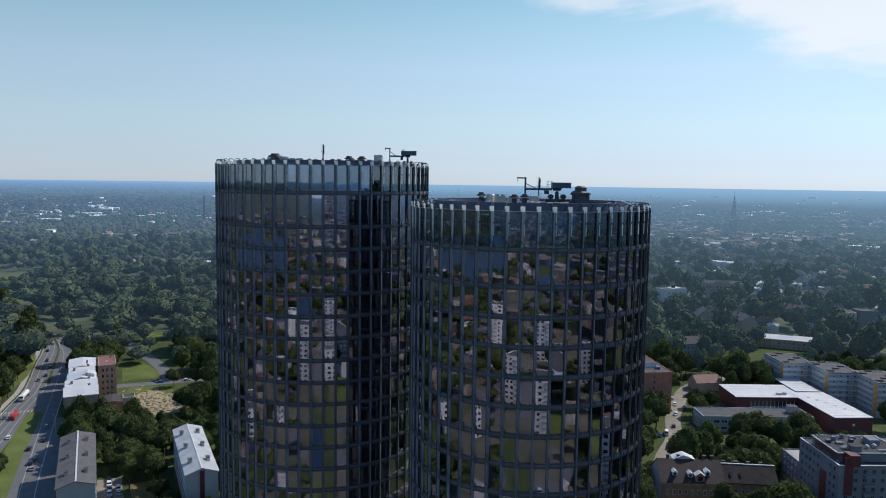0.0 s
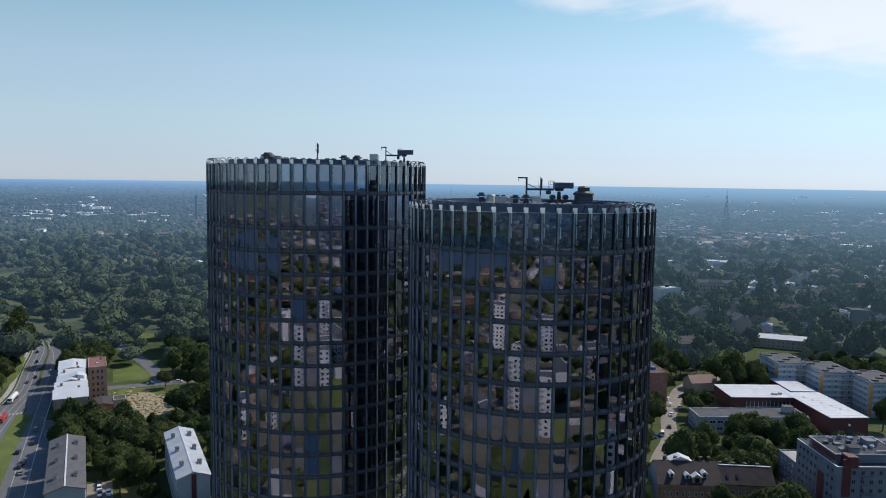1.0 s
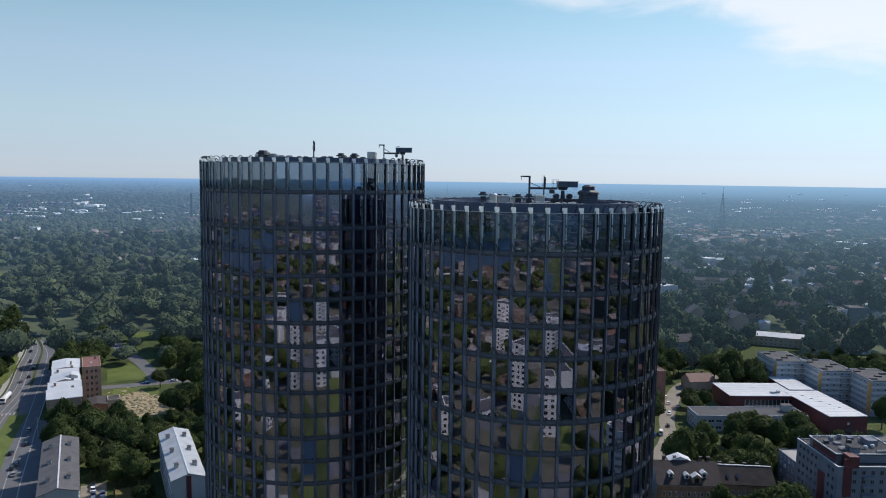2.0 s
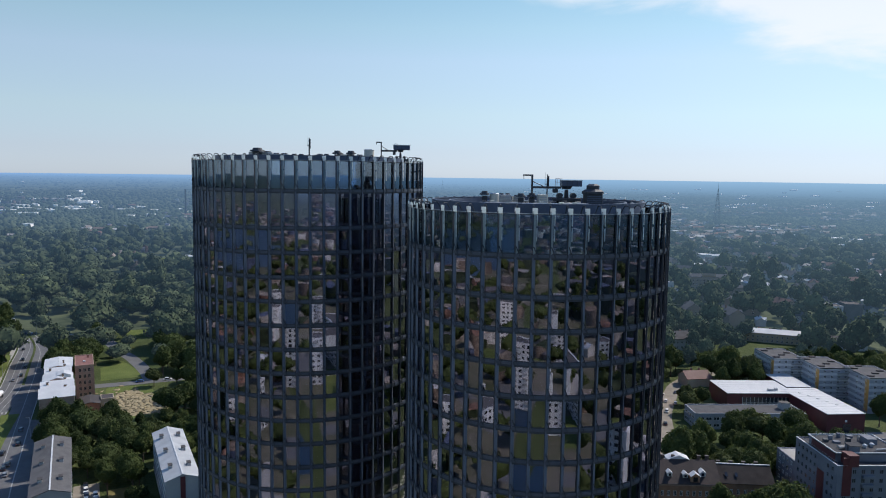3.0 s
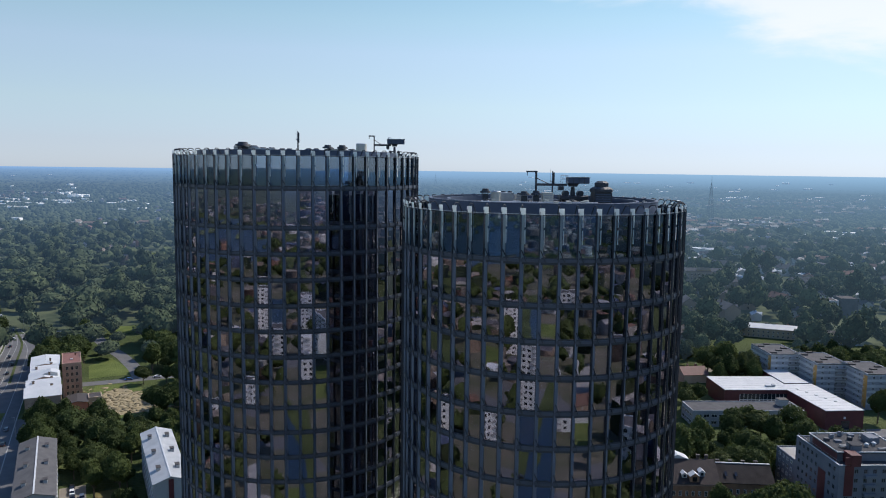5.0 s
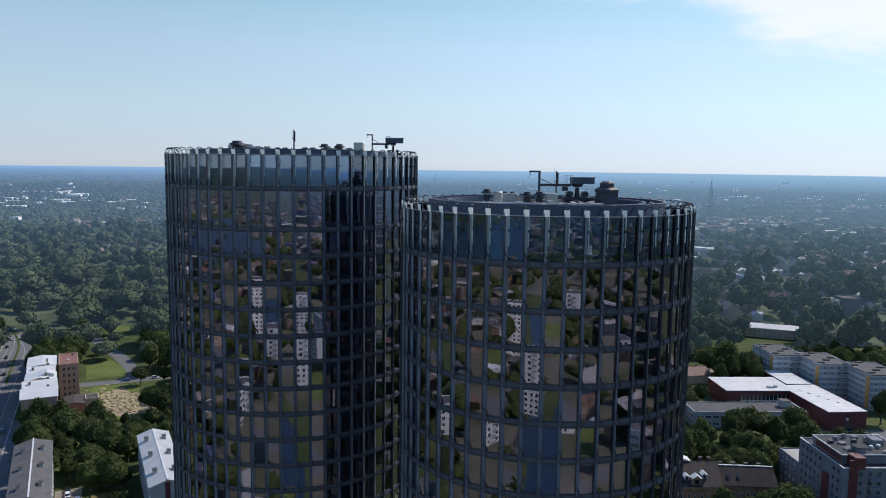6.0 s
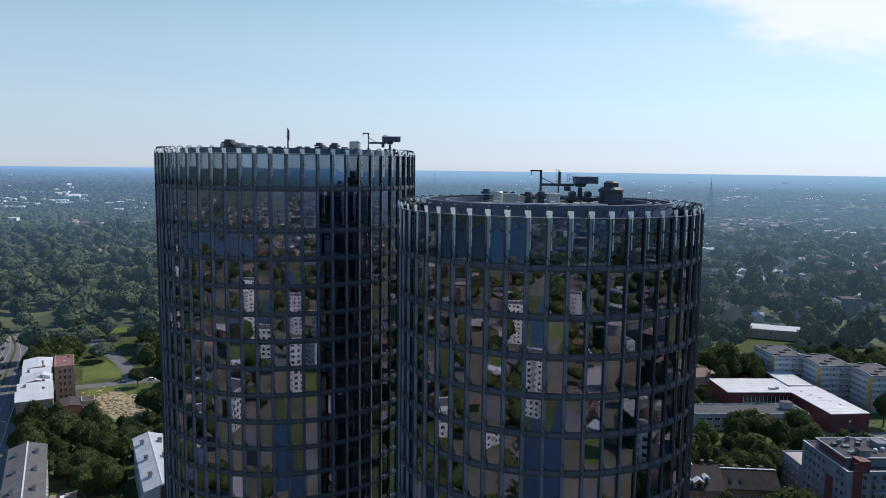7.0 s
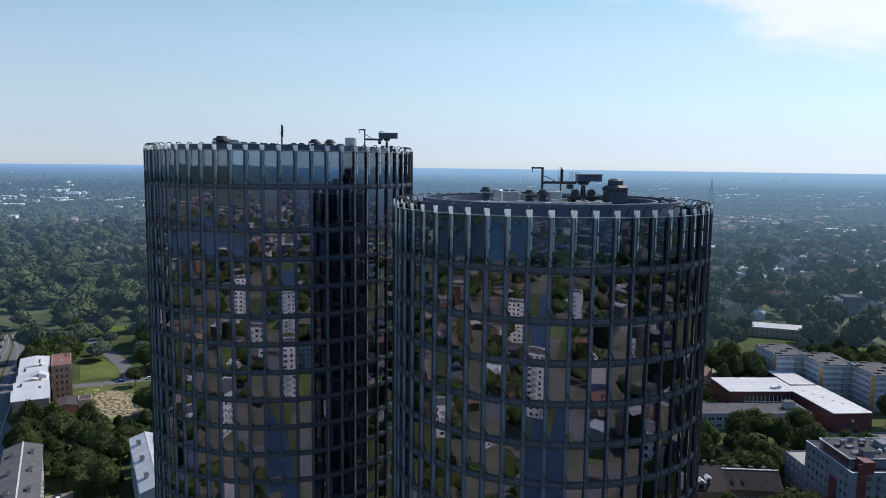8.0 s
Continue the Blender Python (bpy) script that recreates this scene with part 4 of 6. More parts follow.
def window_mesh(w, h):
    """A frame with two sunk panes, all one piece."""
    bm = bmesh.new()
    t = .09
    xs, zs = (-w / 2, -w / 2 + t, -t / 2, t / 2, w / 2 - t, w / 2), (-h / 2, -h / 2 + t, h / 2 - t, h / 2)
    g = [[bm.verts.new((x, -.09, z)) for x in xs] for z in zs]
    cells = {(i, k): bm.faces.new((g[k][i], g[k][i + 1], g[k + 1][i + 1], g[k + 1][i])) for k in range(3) for i in range(5)}
    rim = [e for e in bm.edges if e.is_boundary]
    ext = bmesh.ops.extrude_edge_only(bm, edges=rim)
    bmesh.ops.translate(bm, verts=[x for x in ext["geom"] if isinstance(x, bmesh.types.BMVert)], vec=(0, .1, 0))
    panes = [cells[1, 1], cells[3, 1]]
    bmesh.ops.inset_individual(bm, faces=panes, thickness=.01, depth=-.06)
    for f in panes:
        f.material_index = 1
    return bm


WINDOWS = {}


def window(parent, w, h, at, frame_m="frame", name="window"):
    key = (round(w, 2), round(h, 2), frame_m)
    if key not in WINDOWS:
        WINDOWS[key] = part(name, window_mesh(w, h), [M[frame_m], M["pane"]], parent, at=at)
        return WINDOWS[key]
    return share(name, WINDOWS[key], parent, at)


def face_windows(root, L, W, face, floors, n, z0, pitch, w, h, frame_m="frame", margin=1.2, skip=None):
    length = L if face in "fb" else W
    for i in range(n):
        u = -length / 2 + margin + (length - 2 * margin) * (i + .5) / n
        for k in range(floors):
            if skip and skip(i, k):
                continue
            z = z0 + k * pitch
            at = {"f": pose(u, -W / 2, z), "b": pose(-u, W / 2, z, 0, 0, 180), "l": pose(-L / 2, -u, z, 0, 0, -90), "r": pose(L / 2, u, z, 0, 0, 90)}[face]
            window(root, w, h, at, frame_m)


def gable(bm, L, W, z0, rise, over=.4, th=.22):
    """Two roof slabs with thickness, ridge along x."""
    for s in (-1, 1):
        lo, hi = s * (W / 2 + over), 0
        zl = z0 - rise * over / (W / 2)
        q = [(-L / 2 - over, lo, zl), (L / 2 + over, lo, zl), (L / 2 + over, hi, z0 + rise), (-L / 2 - over, hi, z0 + rise)]
        vs = [bm.verts.new(p) for p in q] + [bm.verts.new((p[0], p[1], p[2] + th)) for p in q]
        for f in ((0, 1, 2, 3), (7, 6, 5, 4), (0, 4, 5, 1), (1, 5, 6, 2), (2, 6, 7, 3), (3, 7, 4, 0)):
            bm.faces.new([vs[i] for i in f])
    bmesh.ops.recalc_face_normals(bm, faces=bm.faces)
    return bm


def gable_walls(bm, L, W, h, rise):
    q = [(-W / 2, 0), (W / 2, 0), (W / 2, h), (0, h + rise), (-W / 2, h)]
    a = [bm.verts.new((-L / 2, y, z)) for y, z in q]
    b = [bm.verts.new((L / 2, y, z)) for y, z in q]
    bm.faces.new(a[::-1])
    bm.faces.new(b)
    for i in range(5):
        bm.faces.new((a[i], a[(i + 1) % 5], b[(i + 1) % 5], b[i]))
    bmesh.ops.recalc_face_normals(bm, faces=bm.faces)
    return bm


def building(name, label, category, x, y, yaw, L, W, h, wall, roof, kind="flat", rise=2.0, group=""):
    root = thing(name, label, category, pose(x, y, 0, 0, 0, yaw), group)
    KEEP_OUT.append((x, y, yaw, L, W))
    if kind == "gable":
        part("wall", gable_walls(bmesh.new(), L, W, h, rise - .02), M[wall], root)
        part("roof", gable(bmesh.new(), L, W, h, rise), M[roof], root)
    elif kind == "lid":
        part("wall", boxes((-L / 2, L / 2, -W / 2, W / 2, 0, h)), M[wall], root)
        part("roof", boxes((-L / 2 - .12, L / 2 + .12, -W / 2 - .12, W / 2 + .12, h, h + .3), bevel=.04), M[roof], root)
        part("roof_seam", boxes(*[(-L / 2 + .3, L / 2 - .3, y - .05, y + .05, h + .3, h + .34) for y in np.arange(-W / 2 + 3, W / 2 - 1, 4.0)]), M["tin_roof"], root)
    else:
        part("wall", boxes((-L / 2, L / 2, -W / 2, W / 2, 0, h)), M[wall], root)
        t = .35
        part("parapet", boxes((-L / 2 - .05, L / 2 + .05, -W / 2 - .05, -W / 2 + t, h, h + .55), (-L / 2 - .05, L / 2 + .05, W / 2 - t, W / 2 + .05, h, h + .55),
                              (-L / 2 - .05, -L / 2 + t, -W / 2 + t, W / 2 - t, h, h + .55), (L / 2 - t, L / 2 + .05, -W / 2 + t, W / 2 - t, h, h + .55)), M[wall], root)
        part("roof", boxes((-L / 2 + t, L / 2 - t, -W / 2 + t, W / 2 - t, h + .01, h + .2)), M[roof], root)
    return root


def roof_box(root, x, y, z, w, d, h, m="grey_wall", name="roof_hatch", cap=True):
    b = part(name, boxes((x - w / 2, x + w / 2, y - d / 2, y + d / 2, z, z + h), bevel=.04), M[m], root)
    if cap:
        part("hatch_cap", boxes((x - w / 2 - .12, x + w / 2 + .12, y - d / 2 - .12, y + d / 2 + .12, z + h, z + h + .12)), M["dark_roof"], b)


# two five-storey slab blocks with shallow gable roofs
for label, x, y, yaw, L, W, roof in (("long five-storey grey block with a grey fibre-cement gable roof", -134, 262, -64.4, 54, 12, "grey_roof"),
                                     ("long five-storey grey block with a pale tin gable roof", -94.5, 273.5, -65.2, 51, 11, "tin_roof")):
    r = building("apartment_block", label, "building", x, y, yaw, L, W, 15.6, "grey_wall", roof, "gable", 1.8, "slab blocks")
    face_windows(r, L, W, "f", 5, 15, 2.0, 3.0, 1.6, 1.4)
    face_windows(r, L, W, "b", 5, 15, 2.0, 3.0, 1.6, 1.4)
    part("ridge_cap", boxes((-L / 2 - .4, L / 2 + .4, -.25, .25, 17.55, 17.7)), M["white_roof"], r)
    for i in range(3):
        for s in (-1, 1):
            roof_box(r, -L / 2 + L * (i + .6) / 3.2, s * 3.1, 16.2, 2.2, 1.3, 1.6, "grey_wall", "chimney")
    if roof == "tin_roof":
        part("stair_bay", boxes((L / 2 - .02, L / 2 + .3, -.8, .8, 0, 16.6)), M["red_panel"], r, "dark red stair strip")

# old tenement with folded tin roofs, and its brick neighbour
ax = -64.5
u, v = Vector((math.cos(radians(ax)), math.sin(radians(ax)))), Vector((-math.sin(radians(ax)), math.cos(radians(ax))))
o = Vector((-202.5, 406))
secs = ((0, 20, 13, 16.9, 0.9, False), (20, 13, 12, 16.3, 2.2, True), (33, 14, 13, 16.6, 1.6, False), (47, 12, 14, 15.9, 2.6, True), (59, 12.4, 14.6, 15.4, 2.8, True))
for i, (s0, ln, wd, h, rise, across) in enumerate(secs):
    c = o + u * (s0 + ln / 2)
    r = building("tenement_house", "old bare-brick tenement with a folded white tin roof", "building", c.x, c.y, ax + (90 if across else 0), wd if across else ln - .02, ln - .02 if across else wd, h, "house_brick", "white_roof", "gable", rise, "tenement row")
    face_windows(r, wd if across else ln, ln if across else wd, "l" if across else "b", 4, max(3, int(ln / 3.4)), 2.4, 3.6, 1.1, 1.9, "frame")
    hx, hy = (wd, ln) if across else (ln, wd)
    roof_box(r, hx * .24, hy * .18, h + rise * .45, 1.1, .8, 1.9, "brown", "chimney")
    for k in range(6):
        x = -hx / 2 + hx * (k + .5) / 6
        part("roof_seam", boxes((x - .05, x + .05, -.12, .12, h + rise + .14, h + rise + .3)), M["tin_roof"], r)
    if i in (1, 3):
        roof_box(r, -hx * .3, -hy * .22, h + rise * .35, 1.0, .8, 1.8, "brown", "chimney")
    if i == 2:
        part("raised_roof", gable(gable_walls(bmesh.new(), ln * .5, wd * .46, 1.4, .9), ln * .5, wd * .46, 1.4, .9, .25, .12), M["white_roof"], r, at=pose(0, wd * .22, h + .5))
c = o + u * 13 + v * 12.2
r = building("brick_house", "five-storey red-brown brick house with a rust-red flat roof", "building", c.x, c.y, ax, 24, 9, 17.6, "house_brick", "rust_roof")
face_windows(r, 24, 9, "r", 5, 3, 2.2, 3.3, 1.2, 1.9, "ochre")
face_windows(r, 24, 9, "b", 5, 6, 2.2, 3.3, 1.1, 1.8, "ochre")
roof_box(r, 3, 0, 17.8, 1.6, 1.2, .5, "white_wall", "skylight", False)
roof_box(r, -6, 2, 17.8, .9, .9, 1.2, "brick", "chimney")
c = o + u * 44 + v * 14
r = building("garage", "low pinkish garage annex with a dark felt roof", "building", c.x, c.y, ax, 14, 9, 4.2, "brick", "dark_roof", "gable", .8)
c = o + u * 43 + v * 22
r = building("garage", "small yellow outbuilding with a dark flat roof", "building", c.x, c.y, ax, 8, 6, 4.6, "ochre", "dark_roof")
face_windows(r, 8, 6, "r", 1, 2, 2.2, 3, 1.2, 1.4)

# school: dark red walls, white roofs, in two wings
r = building("school_wing", "dark red panel-clad school wing with a white roof", "building", 174.5, 386, 0, 36, 24, 9, "red_panel", "white_roof", "lid", group="school wings")
part("glazed_front", boxes((-10, 15, -12.12, -11.98, 1.2, 7.0)), M["pane"], r, "long dark glazed front")
for i in range(13):
    part("glazing_bar", boxes((-10.05 + i * 2.08, -9.9 + i * 2.08, -12.2, -11.95, 1.2, 7.0)), M["frame"], r)
part("glazing_rail", boxes((-10, 15, -12.2, -11.95, 4.0, 4.2)), M["frame"], r)
roof_box(r, 7, -7, 9.2, 3.0, 1.6, 1.0, "steel", "roof_unit", False)
roof_box(r, 10, -6.5, 9.2, 1.6, 1.6, 1.3, "steel", "roof_unit", False)
r = building("school_wing", "dark red panel-clad school hall with a white roof", "building", 199.4, 396.6, 0, 13.4, 25.2, 9.6, "red_panel", "white_roof", "lid", group="school wings")
r = building("school_wing", "dark red panel-clad gym wing with a white roof", "building", 199.2, 362.4, 3, 19, 42, 9.1, "red_panel", "white_roof", "lid", group="school wings")
part("glazed_door", boxes((-1.5, 2.5, -21.15, -20.98, 0, 4.2)), M["pane"], r)
part("wall_lamp", boxes((-.5, .5, -21.2, -20.95, 5.2, 6.2)), M["frame"], r)
for i in range(5):
    roof_box(r, -4 + i * 1.9, 12 - i * 5, 9.2, 1.2, .9, .5, "steel", "roof_unit", False)
# low grey wing in front of the school
r = building("low_office", "two-storey pale grey office wing with a felt roof", "building", 156, 352.6, 0, 54, 14.4, 7.4, "pale_wall", "grey_roof")
face_windows(r, 54, 14.4, "f", 2, 14, 2.0, 3.3, 2.8, 1.5)
face_windows(r, 54, 14.4, "l", 2, 4, 2.0, 3.3, 2.4, 1.5)
roof_box(r, 20, 1, 7.8, 4.5, 3.6, 3.2, "grey_wall", "stair_house")
# stepped apartment block in white panels
for i in range(4):
    L, W, h = 17.5, 25, 18.4
    r = building("apartment_block", "six-storey white panel apartment block with a flat felt roof", "building", 206 + i * 15.5, 421 - i * 19.5, 0, L, W, h, "pale_wall", "grey_roof", group="stepped apartment blocks")
    face_windows(r, L, W, "f", 6, 4, 2.0, 3.0, 1.3, 1.3)
    face_windows(r, L, W, "l", 6, 6, 2.0, 3.0, 1.3, 1.3, skip=lambda a, b: a in (2,))
    for k in range(6):
        part("spandrel_band", boxes((-L / 2 - .04, L / 2 + .04, -W / 2 - .05, -W / 2 + .02, 2.85 + 3 * k, 4.1 + 3 * k)), M["white_wall"], r)
        part("spandrel_band", boxes((-L / 2 - .05, -L / 2 + .02, -W / 2 + 3.7, W / 2, 2.85 + 3 * k, 4.1 + 3 * k)), M["white_wall"], r)
    part("orange_strip", boxes((-L / 2 - .06, -L / 2, -W / 2 + .3, -W / 2 + 3.6, 1, h - .6)), M["orange"], r, "orange facade panel strip")
    for k in range(6):
        part("balcony", boxes((L * .06, L * .40, -W / 2 - 1.1, -W / 2, .6 + 3 * k, 1.6 + 3 * k)), M["grey_wall"], r)
    for k in range(5):
        roof_box(r, -5.5 + 5.5 * (k % 3), -8 + 5 * k, h + .2, 3.4, 1.6, .7, "dark_roof", "roof_hatch", False)
# six-storey red brick block by the yard
r = building("apartment_block", "six-storey red brick block with a dark flat roof", "building", 113, 401, 6, 20, 40, 19.4, "brick", "dark_roof")
face_windows(r, 20, 40, "f", 6, 3, 2.2, 3.1, 1.1, 1.4, "brick", skip=lambda a, b: a != 1)
face_windows(r, 20, 40, "r", 6, 10, 2.2, 3.1, 1.3, 1.5)
roof_box(r, 2, -6, 19.6, 7, 6, 2.6, "white_wall", "stair_house")
roof_box(r, 5, -12, 19.6, 2.5, 2, 1.4, "car_blue", "roof_unit", False)
part("yellow_base", boxes((1, 10.05, -20.1, -19.9, 0, 2.4)), M["yellow"], r, "yellow painted base wall")
# modern grey-white block with red bays
r = building("apartment_block", "eight-storey white rendered block with a dark flat roof", "building", 149.5, 252, 0, 27, 27, 25.4, "slate_wall", "deck")
face_windows(r, 27, 27, "l", 8, 9, 2.2, 3.1, 1.2, 1.5, "slate_wall", skip=lambda a, b: b > 2 and a in (5, 6))
face_windows(r, 27, 27, "f", 8, 8, 2.2, 3.1, 1.3, 1.5, "slate_wall")
part("red_bay", boxes((-13.56, -13.4, -6, -1.5, 9, 20.6)), M["red_panel"], r, "dark red facade bay")
part("red_bay", boxes((-11.6, -8.6, -13.6, -13.3, 15.5, 28.6)), M["red_panel"], r, "dark red facade bay")
part("coping", boxes((-13.6, 13.6, -13.6, -13.1, 25.95, 26.07), (-13.6, -13.1, -13.1, 13.6, 25.95, 26.07)), M["white_wall"], r)
pent = part("penthouse", boxes((-11.8, 11, -9, 8, 25.5, 28.3)), M["slate_wall"], r)
part("penthouse_roof", boxes((-11.9, 11.4, -9.4, 8.4, 28.3, 28.6)), M["deck"], pent)
part("penthouse_band", boxes((-11.9, -11.74, -9, 6, 25.6, 28.2)), M["red_panel"], pent)
part("penthouse_coping", boxes((-12, 11.5, -9.5, -9.2, 28.6, 28.95), (-12, -11.7, -9.2, 8.5, 28.6, 28.95), (-11.7, 11.5, 8.2, 8.5, 28.6, 28.95), (11.2, 11.5, -9.2, 8.2, 28.6, 28.95)), M["white_wall"], pent)
stair = part("stair_tower", boxes((-6.6, -3.4, -8.8, -5.2, 28.6, 30.7)), M["slate_wall"], r, "grey rendered stair tower")
part("stair_roof", boxes((-6.75, -3.25, -8.95, -5.05, 30.7, 30.9)), M["deck"], stair)
part("stair_door", boxes((-6.66, -6.6, -7.6, -6.7, 28.7, 30.5)), M["dark"], stair)
part("lift_house", boxes((3.6, 7.2, -1.5, 3.0, 28.6, 30.6)), M["slate_wall"], r)
part("stair_bay", boxes((-9.8, -6.4, -13.7, -9.0, 25.5, 29.4)), M["red_panel"], r, "dark red stair bay rising over the roof")
for k in range(7):
    part("balcony", boxes((-5.2, -1.2, -14.7, -13.5, 3.2 + 3.1 * k, 4.2 + 3.1 * k)), M["slate_wall"], r)
for k in range(3):
    part("exhaust_fan", rod(rod(bmesh.new(), (-2.0 + 3.1 * k, -5.2 + k, 28.6), (-2.0 + 3.1 * k, -5.2 + k, 29.5), .55, .55, 12), (-2.0 + 3.1 * k, -5.2 + k, 29.5), (-2.0 + 3.1 * k, -5.2 + k, 29.9), .85, .5, 12), M["steel"], r)
for i, (x, y, l) in enumerate(((-8.5, -5.5, 5.5), (-8.5, -4.4, 5.5), (3.0, -7.4, 6.5), (4.0, 4.6, 5.0))):
    part("duct", rod(bmesh.new(), (x, y, 29.15), (x + l, y + .8, 29.15), .34, seg=10), M["grey_wall"], r, "round grey ventilation duct")
for i, (x, y, w, h) in enumerate(((-9.5, 1.5, 1.6, 1.0), (-6.6, 3.8, 1.3, 1.4), (-6.2, .4, 2.2, .7), (-1.2, 1.8, 1.5, 1.2), (1.4, 5.6, 1.9, .8), (8.6, -5.6, 1.5, 1.3), (9.2, 3.0, 1.3, 1.0), (-2.5, 5.8, 1.1, 1.6))):
    roof_box(r, x, y, 28.6, w, w * .8, h, "slate_wall" if i % 3 else "dark", "roof_unit", False)
for i in range(5):
    part("vent_pipe", rod(bmesh.new(), (-10 + i * 4.3, 6.8 - (i * 13 % 5), 28.6), (-10 + i * 4.3, 6.8 - (i * 13 % 5), 30.2), .16, seg=8), M["steel"], r)
bm = bmesh.new()
for i in range(15):
    rod(bm, (-13.2, -13 + i * 1.85, 25.95), (-13.2, -13 + i * 1.85, 27.0), .03, seg=5)
rod(bm, (-13.2, -13, 27.0), (-13.2, 13, 27.0), .035, seg=5)
part("roof_railing", bm, M["steel"], r)
r = building("apartment_block", "seven-storey white rendered block with stepped balconies", "building", 176.6, 254, 0, 27, 24, 24.6, "slate_wall", "deck")
face_windows(r, 27, 24, "f", 8, 8, 2.2, 3.1, 1.6, 1.5, "slate_wall")
face_windows(r, 27, 24, "r", 8, 5, 2.2, 3.1, 1.4, 1.5)
r = building("annex", "narrow white annex with a railed roof terrace", "building", 142.5, 275, 0, 10, 14, 15, "slate_wall", "paving")
face_windows(r, 10, 14, "l", 5, 4, 2.2, 2.9, 1.3, 1.4)
face_windows(r, 10, 14, "f", 5, 2, 2.2, 2.9, 1.3, 1.4)
# old houses with dark mansard roofs
r = building("mansard_house", "old brick house with a steep brown tile roof and white dormers", "building", 95, 268, -3, 23, 15, 10.0, "facade_brick", "tile_roof", "gable", 6.0, "mansard houses")
part("side_wall", gable_walls(bmesh.new(), .16, 14.9, 10.0, 5.8), M["pale_wall"], r, "pale rendered side wall", at=pose(-11.6, 0, 0))
face_windows(r, 23, 15, "f", 2, 9, 2.6, 3.7, 1.0, 1.9)
face_windows(r, 23, 15, "l", 3, 3, 2.4, 3.4, 1.0, 1.7)
part("cornice", boxes((-11.6, 11.6, -7.95, -7.5, 9.3, 9.75)), M["house_brick"], r)
for x, yy, zz, w, k in ((-6.2, -4.6, 11.9, 1.7, 1.3), (-.6, -5.0, 11.6, 1.7, 1.3), (2.6, -6.4, 10.6, 3.2, 2.2), (5.8, -4.4, 12.0, 2.0, 1.5)):
    dm = part("dormer", gable_walls(bmesh.new(), 2.4, w, k, w * .36), M["white_wall" if w < 3 else "facade_brick"], r, at=pose(x, yy, zz, 0, 0, 90))
    part("dormer_roof", gable(bmesh.new(), 2.6, w, k, w * .36, .22, .1), M["white_roof"], dm)
    part("dormer_pane", boxes((-1.28, -1.19, -w * .25, w * .25, .2, k * .85)), M["pane"], dm)
back = part("dormer", gable_walls(bmesh.new(), 4.0, 8.0, 2.0, 1.6), M["white_wall"], r, at=pose(-1.5, 2.0, 14.0, 0, 0, 90))
part("dormer_roof", gable(bmesh.new(), 4.2, 8.0, 2.0, 1.6, .2, .12), M["white_roof"], back)
for x in (-7.4, -3.4, 6.2, 9.2):
    roof_box(r, x, 1.0, 14.4, 1.1, .9, 2.9, "dark_brick", "chimney")
r = building("mansard_house", "old brick house with a grey-brown tin roof and skylights", "building", 117, 268, -6, 20, 13, 9.6, "facade_brick", "brown_tin", "gable", 4.6, "mansard houses")
face_windows(r, 20, 13, "f", 2, 7, 2.6, 3.7, 1.0, 1.8)
for x in (-6.4, -2.8):
    for yy in (-4.2,):
        part("skylight", boxes((x - .45, x + .45, yy - .9, yy + .9, -.05, .12), bevel=.02), M["pane"], r, "dark roof skylight", at=pose(0, 0, 11.85) @ pose(0, yy, 0, 35.3) @ pose(0, -yy, 0))
part("ridge_cap", boxes((-10.4, 10.4, -.35, .35, 14.25, 14.5)), M["tin_roof"], r)
for i in range(4):
    roof_box(r, -8 + 4.6 * i, 1.2, 13.2, 1.2, .9, 1.7, "dark_brick", "chimney")
r = building("low_house", "low tin-roofed house beside the yard", "building", 84, 239, -10, 12, 9, 4.5, "ochre", "red_roof", "gable", 2.2)
# further houses that stand out
r = building("long_house", "long two-storey house with a white tin roof", "building", 255, 534, -22, 42, 11, 7.0, "ochre", "white_roof", "gable", 2.4)
face_windows(r, 42, 11, "f", 2, 12, 1.6, 2.9, 1.1, 1.5)
for i in range(5):
    roof_box(r, -15 + 7.5 * i, 1.5, 8.6, 1.0, .8, 1.5, "brick", "chimney")
r = building("long_house", "long white two-storey house with a pale roof", "building", 296, 514, -12, 34, 12, 7.0, "white_wall", "grey_roof", "gable", 1.8)
face_windows(r, 34, 12, "f", 2, 10, 1.8, 2.9, 1.2, 1.4)
r = building("red_roof_house", "small house with a rust-red hipped roof", "building", 157, 421, 8, 15, 11, 5.0, "ochre", "red_roof", "gable", 3.4)
roof_box(r, 3, 1.2, 7, .9, .9, 2.4, "brick", "chimney")
roof_box(r, -2, 1.2, 7, .9, .9, 2.4, "brick", "chimney")
r = building("villa", "pale two-storey villa with a grey gabled roof", "building", 178, 512, 12, 26, 13, 8.0, "white_wall", "grey_roof", "gable", 4.2)
face_windows(r, 26, 13, "f", 2, 7, 2.2, 3.2, 1.1, 1.6)
for i in range(4):
    roof_box(r, -9 + 6 * i, 1.6, 10.4, .9, .9, 2.2, "brick", "chimney")
r = building("park_house", "two-storey brown house under a grey roof among trees", "building", -184, 568, -20, 22, 14, 9.0, "brown", "grey_roof", "gable", 3.2)
face_windows(r, 22, 14, "f", 2, 6, 2.4, 3.4, 1.1, 1.7)
r = building("grey_block", "grey rendered five-storey block with a white roof patch", "building", 226, 704, 24, 26, 14, 19, "far_render", "far_slate")
face_windows(r, 26, 14, "f", 5, 5, 2.4, 3.3, 1.3, 1.6)
roof_box(r, 3, 0, 19.1, 12, 9, .6, "white_wall", "roof_platform", False)
roof_box(r, 2, 0, 19.7, 3, 2.5, 2.4, "dark", "roof_unit", False)
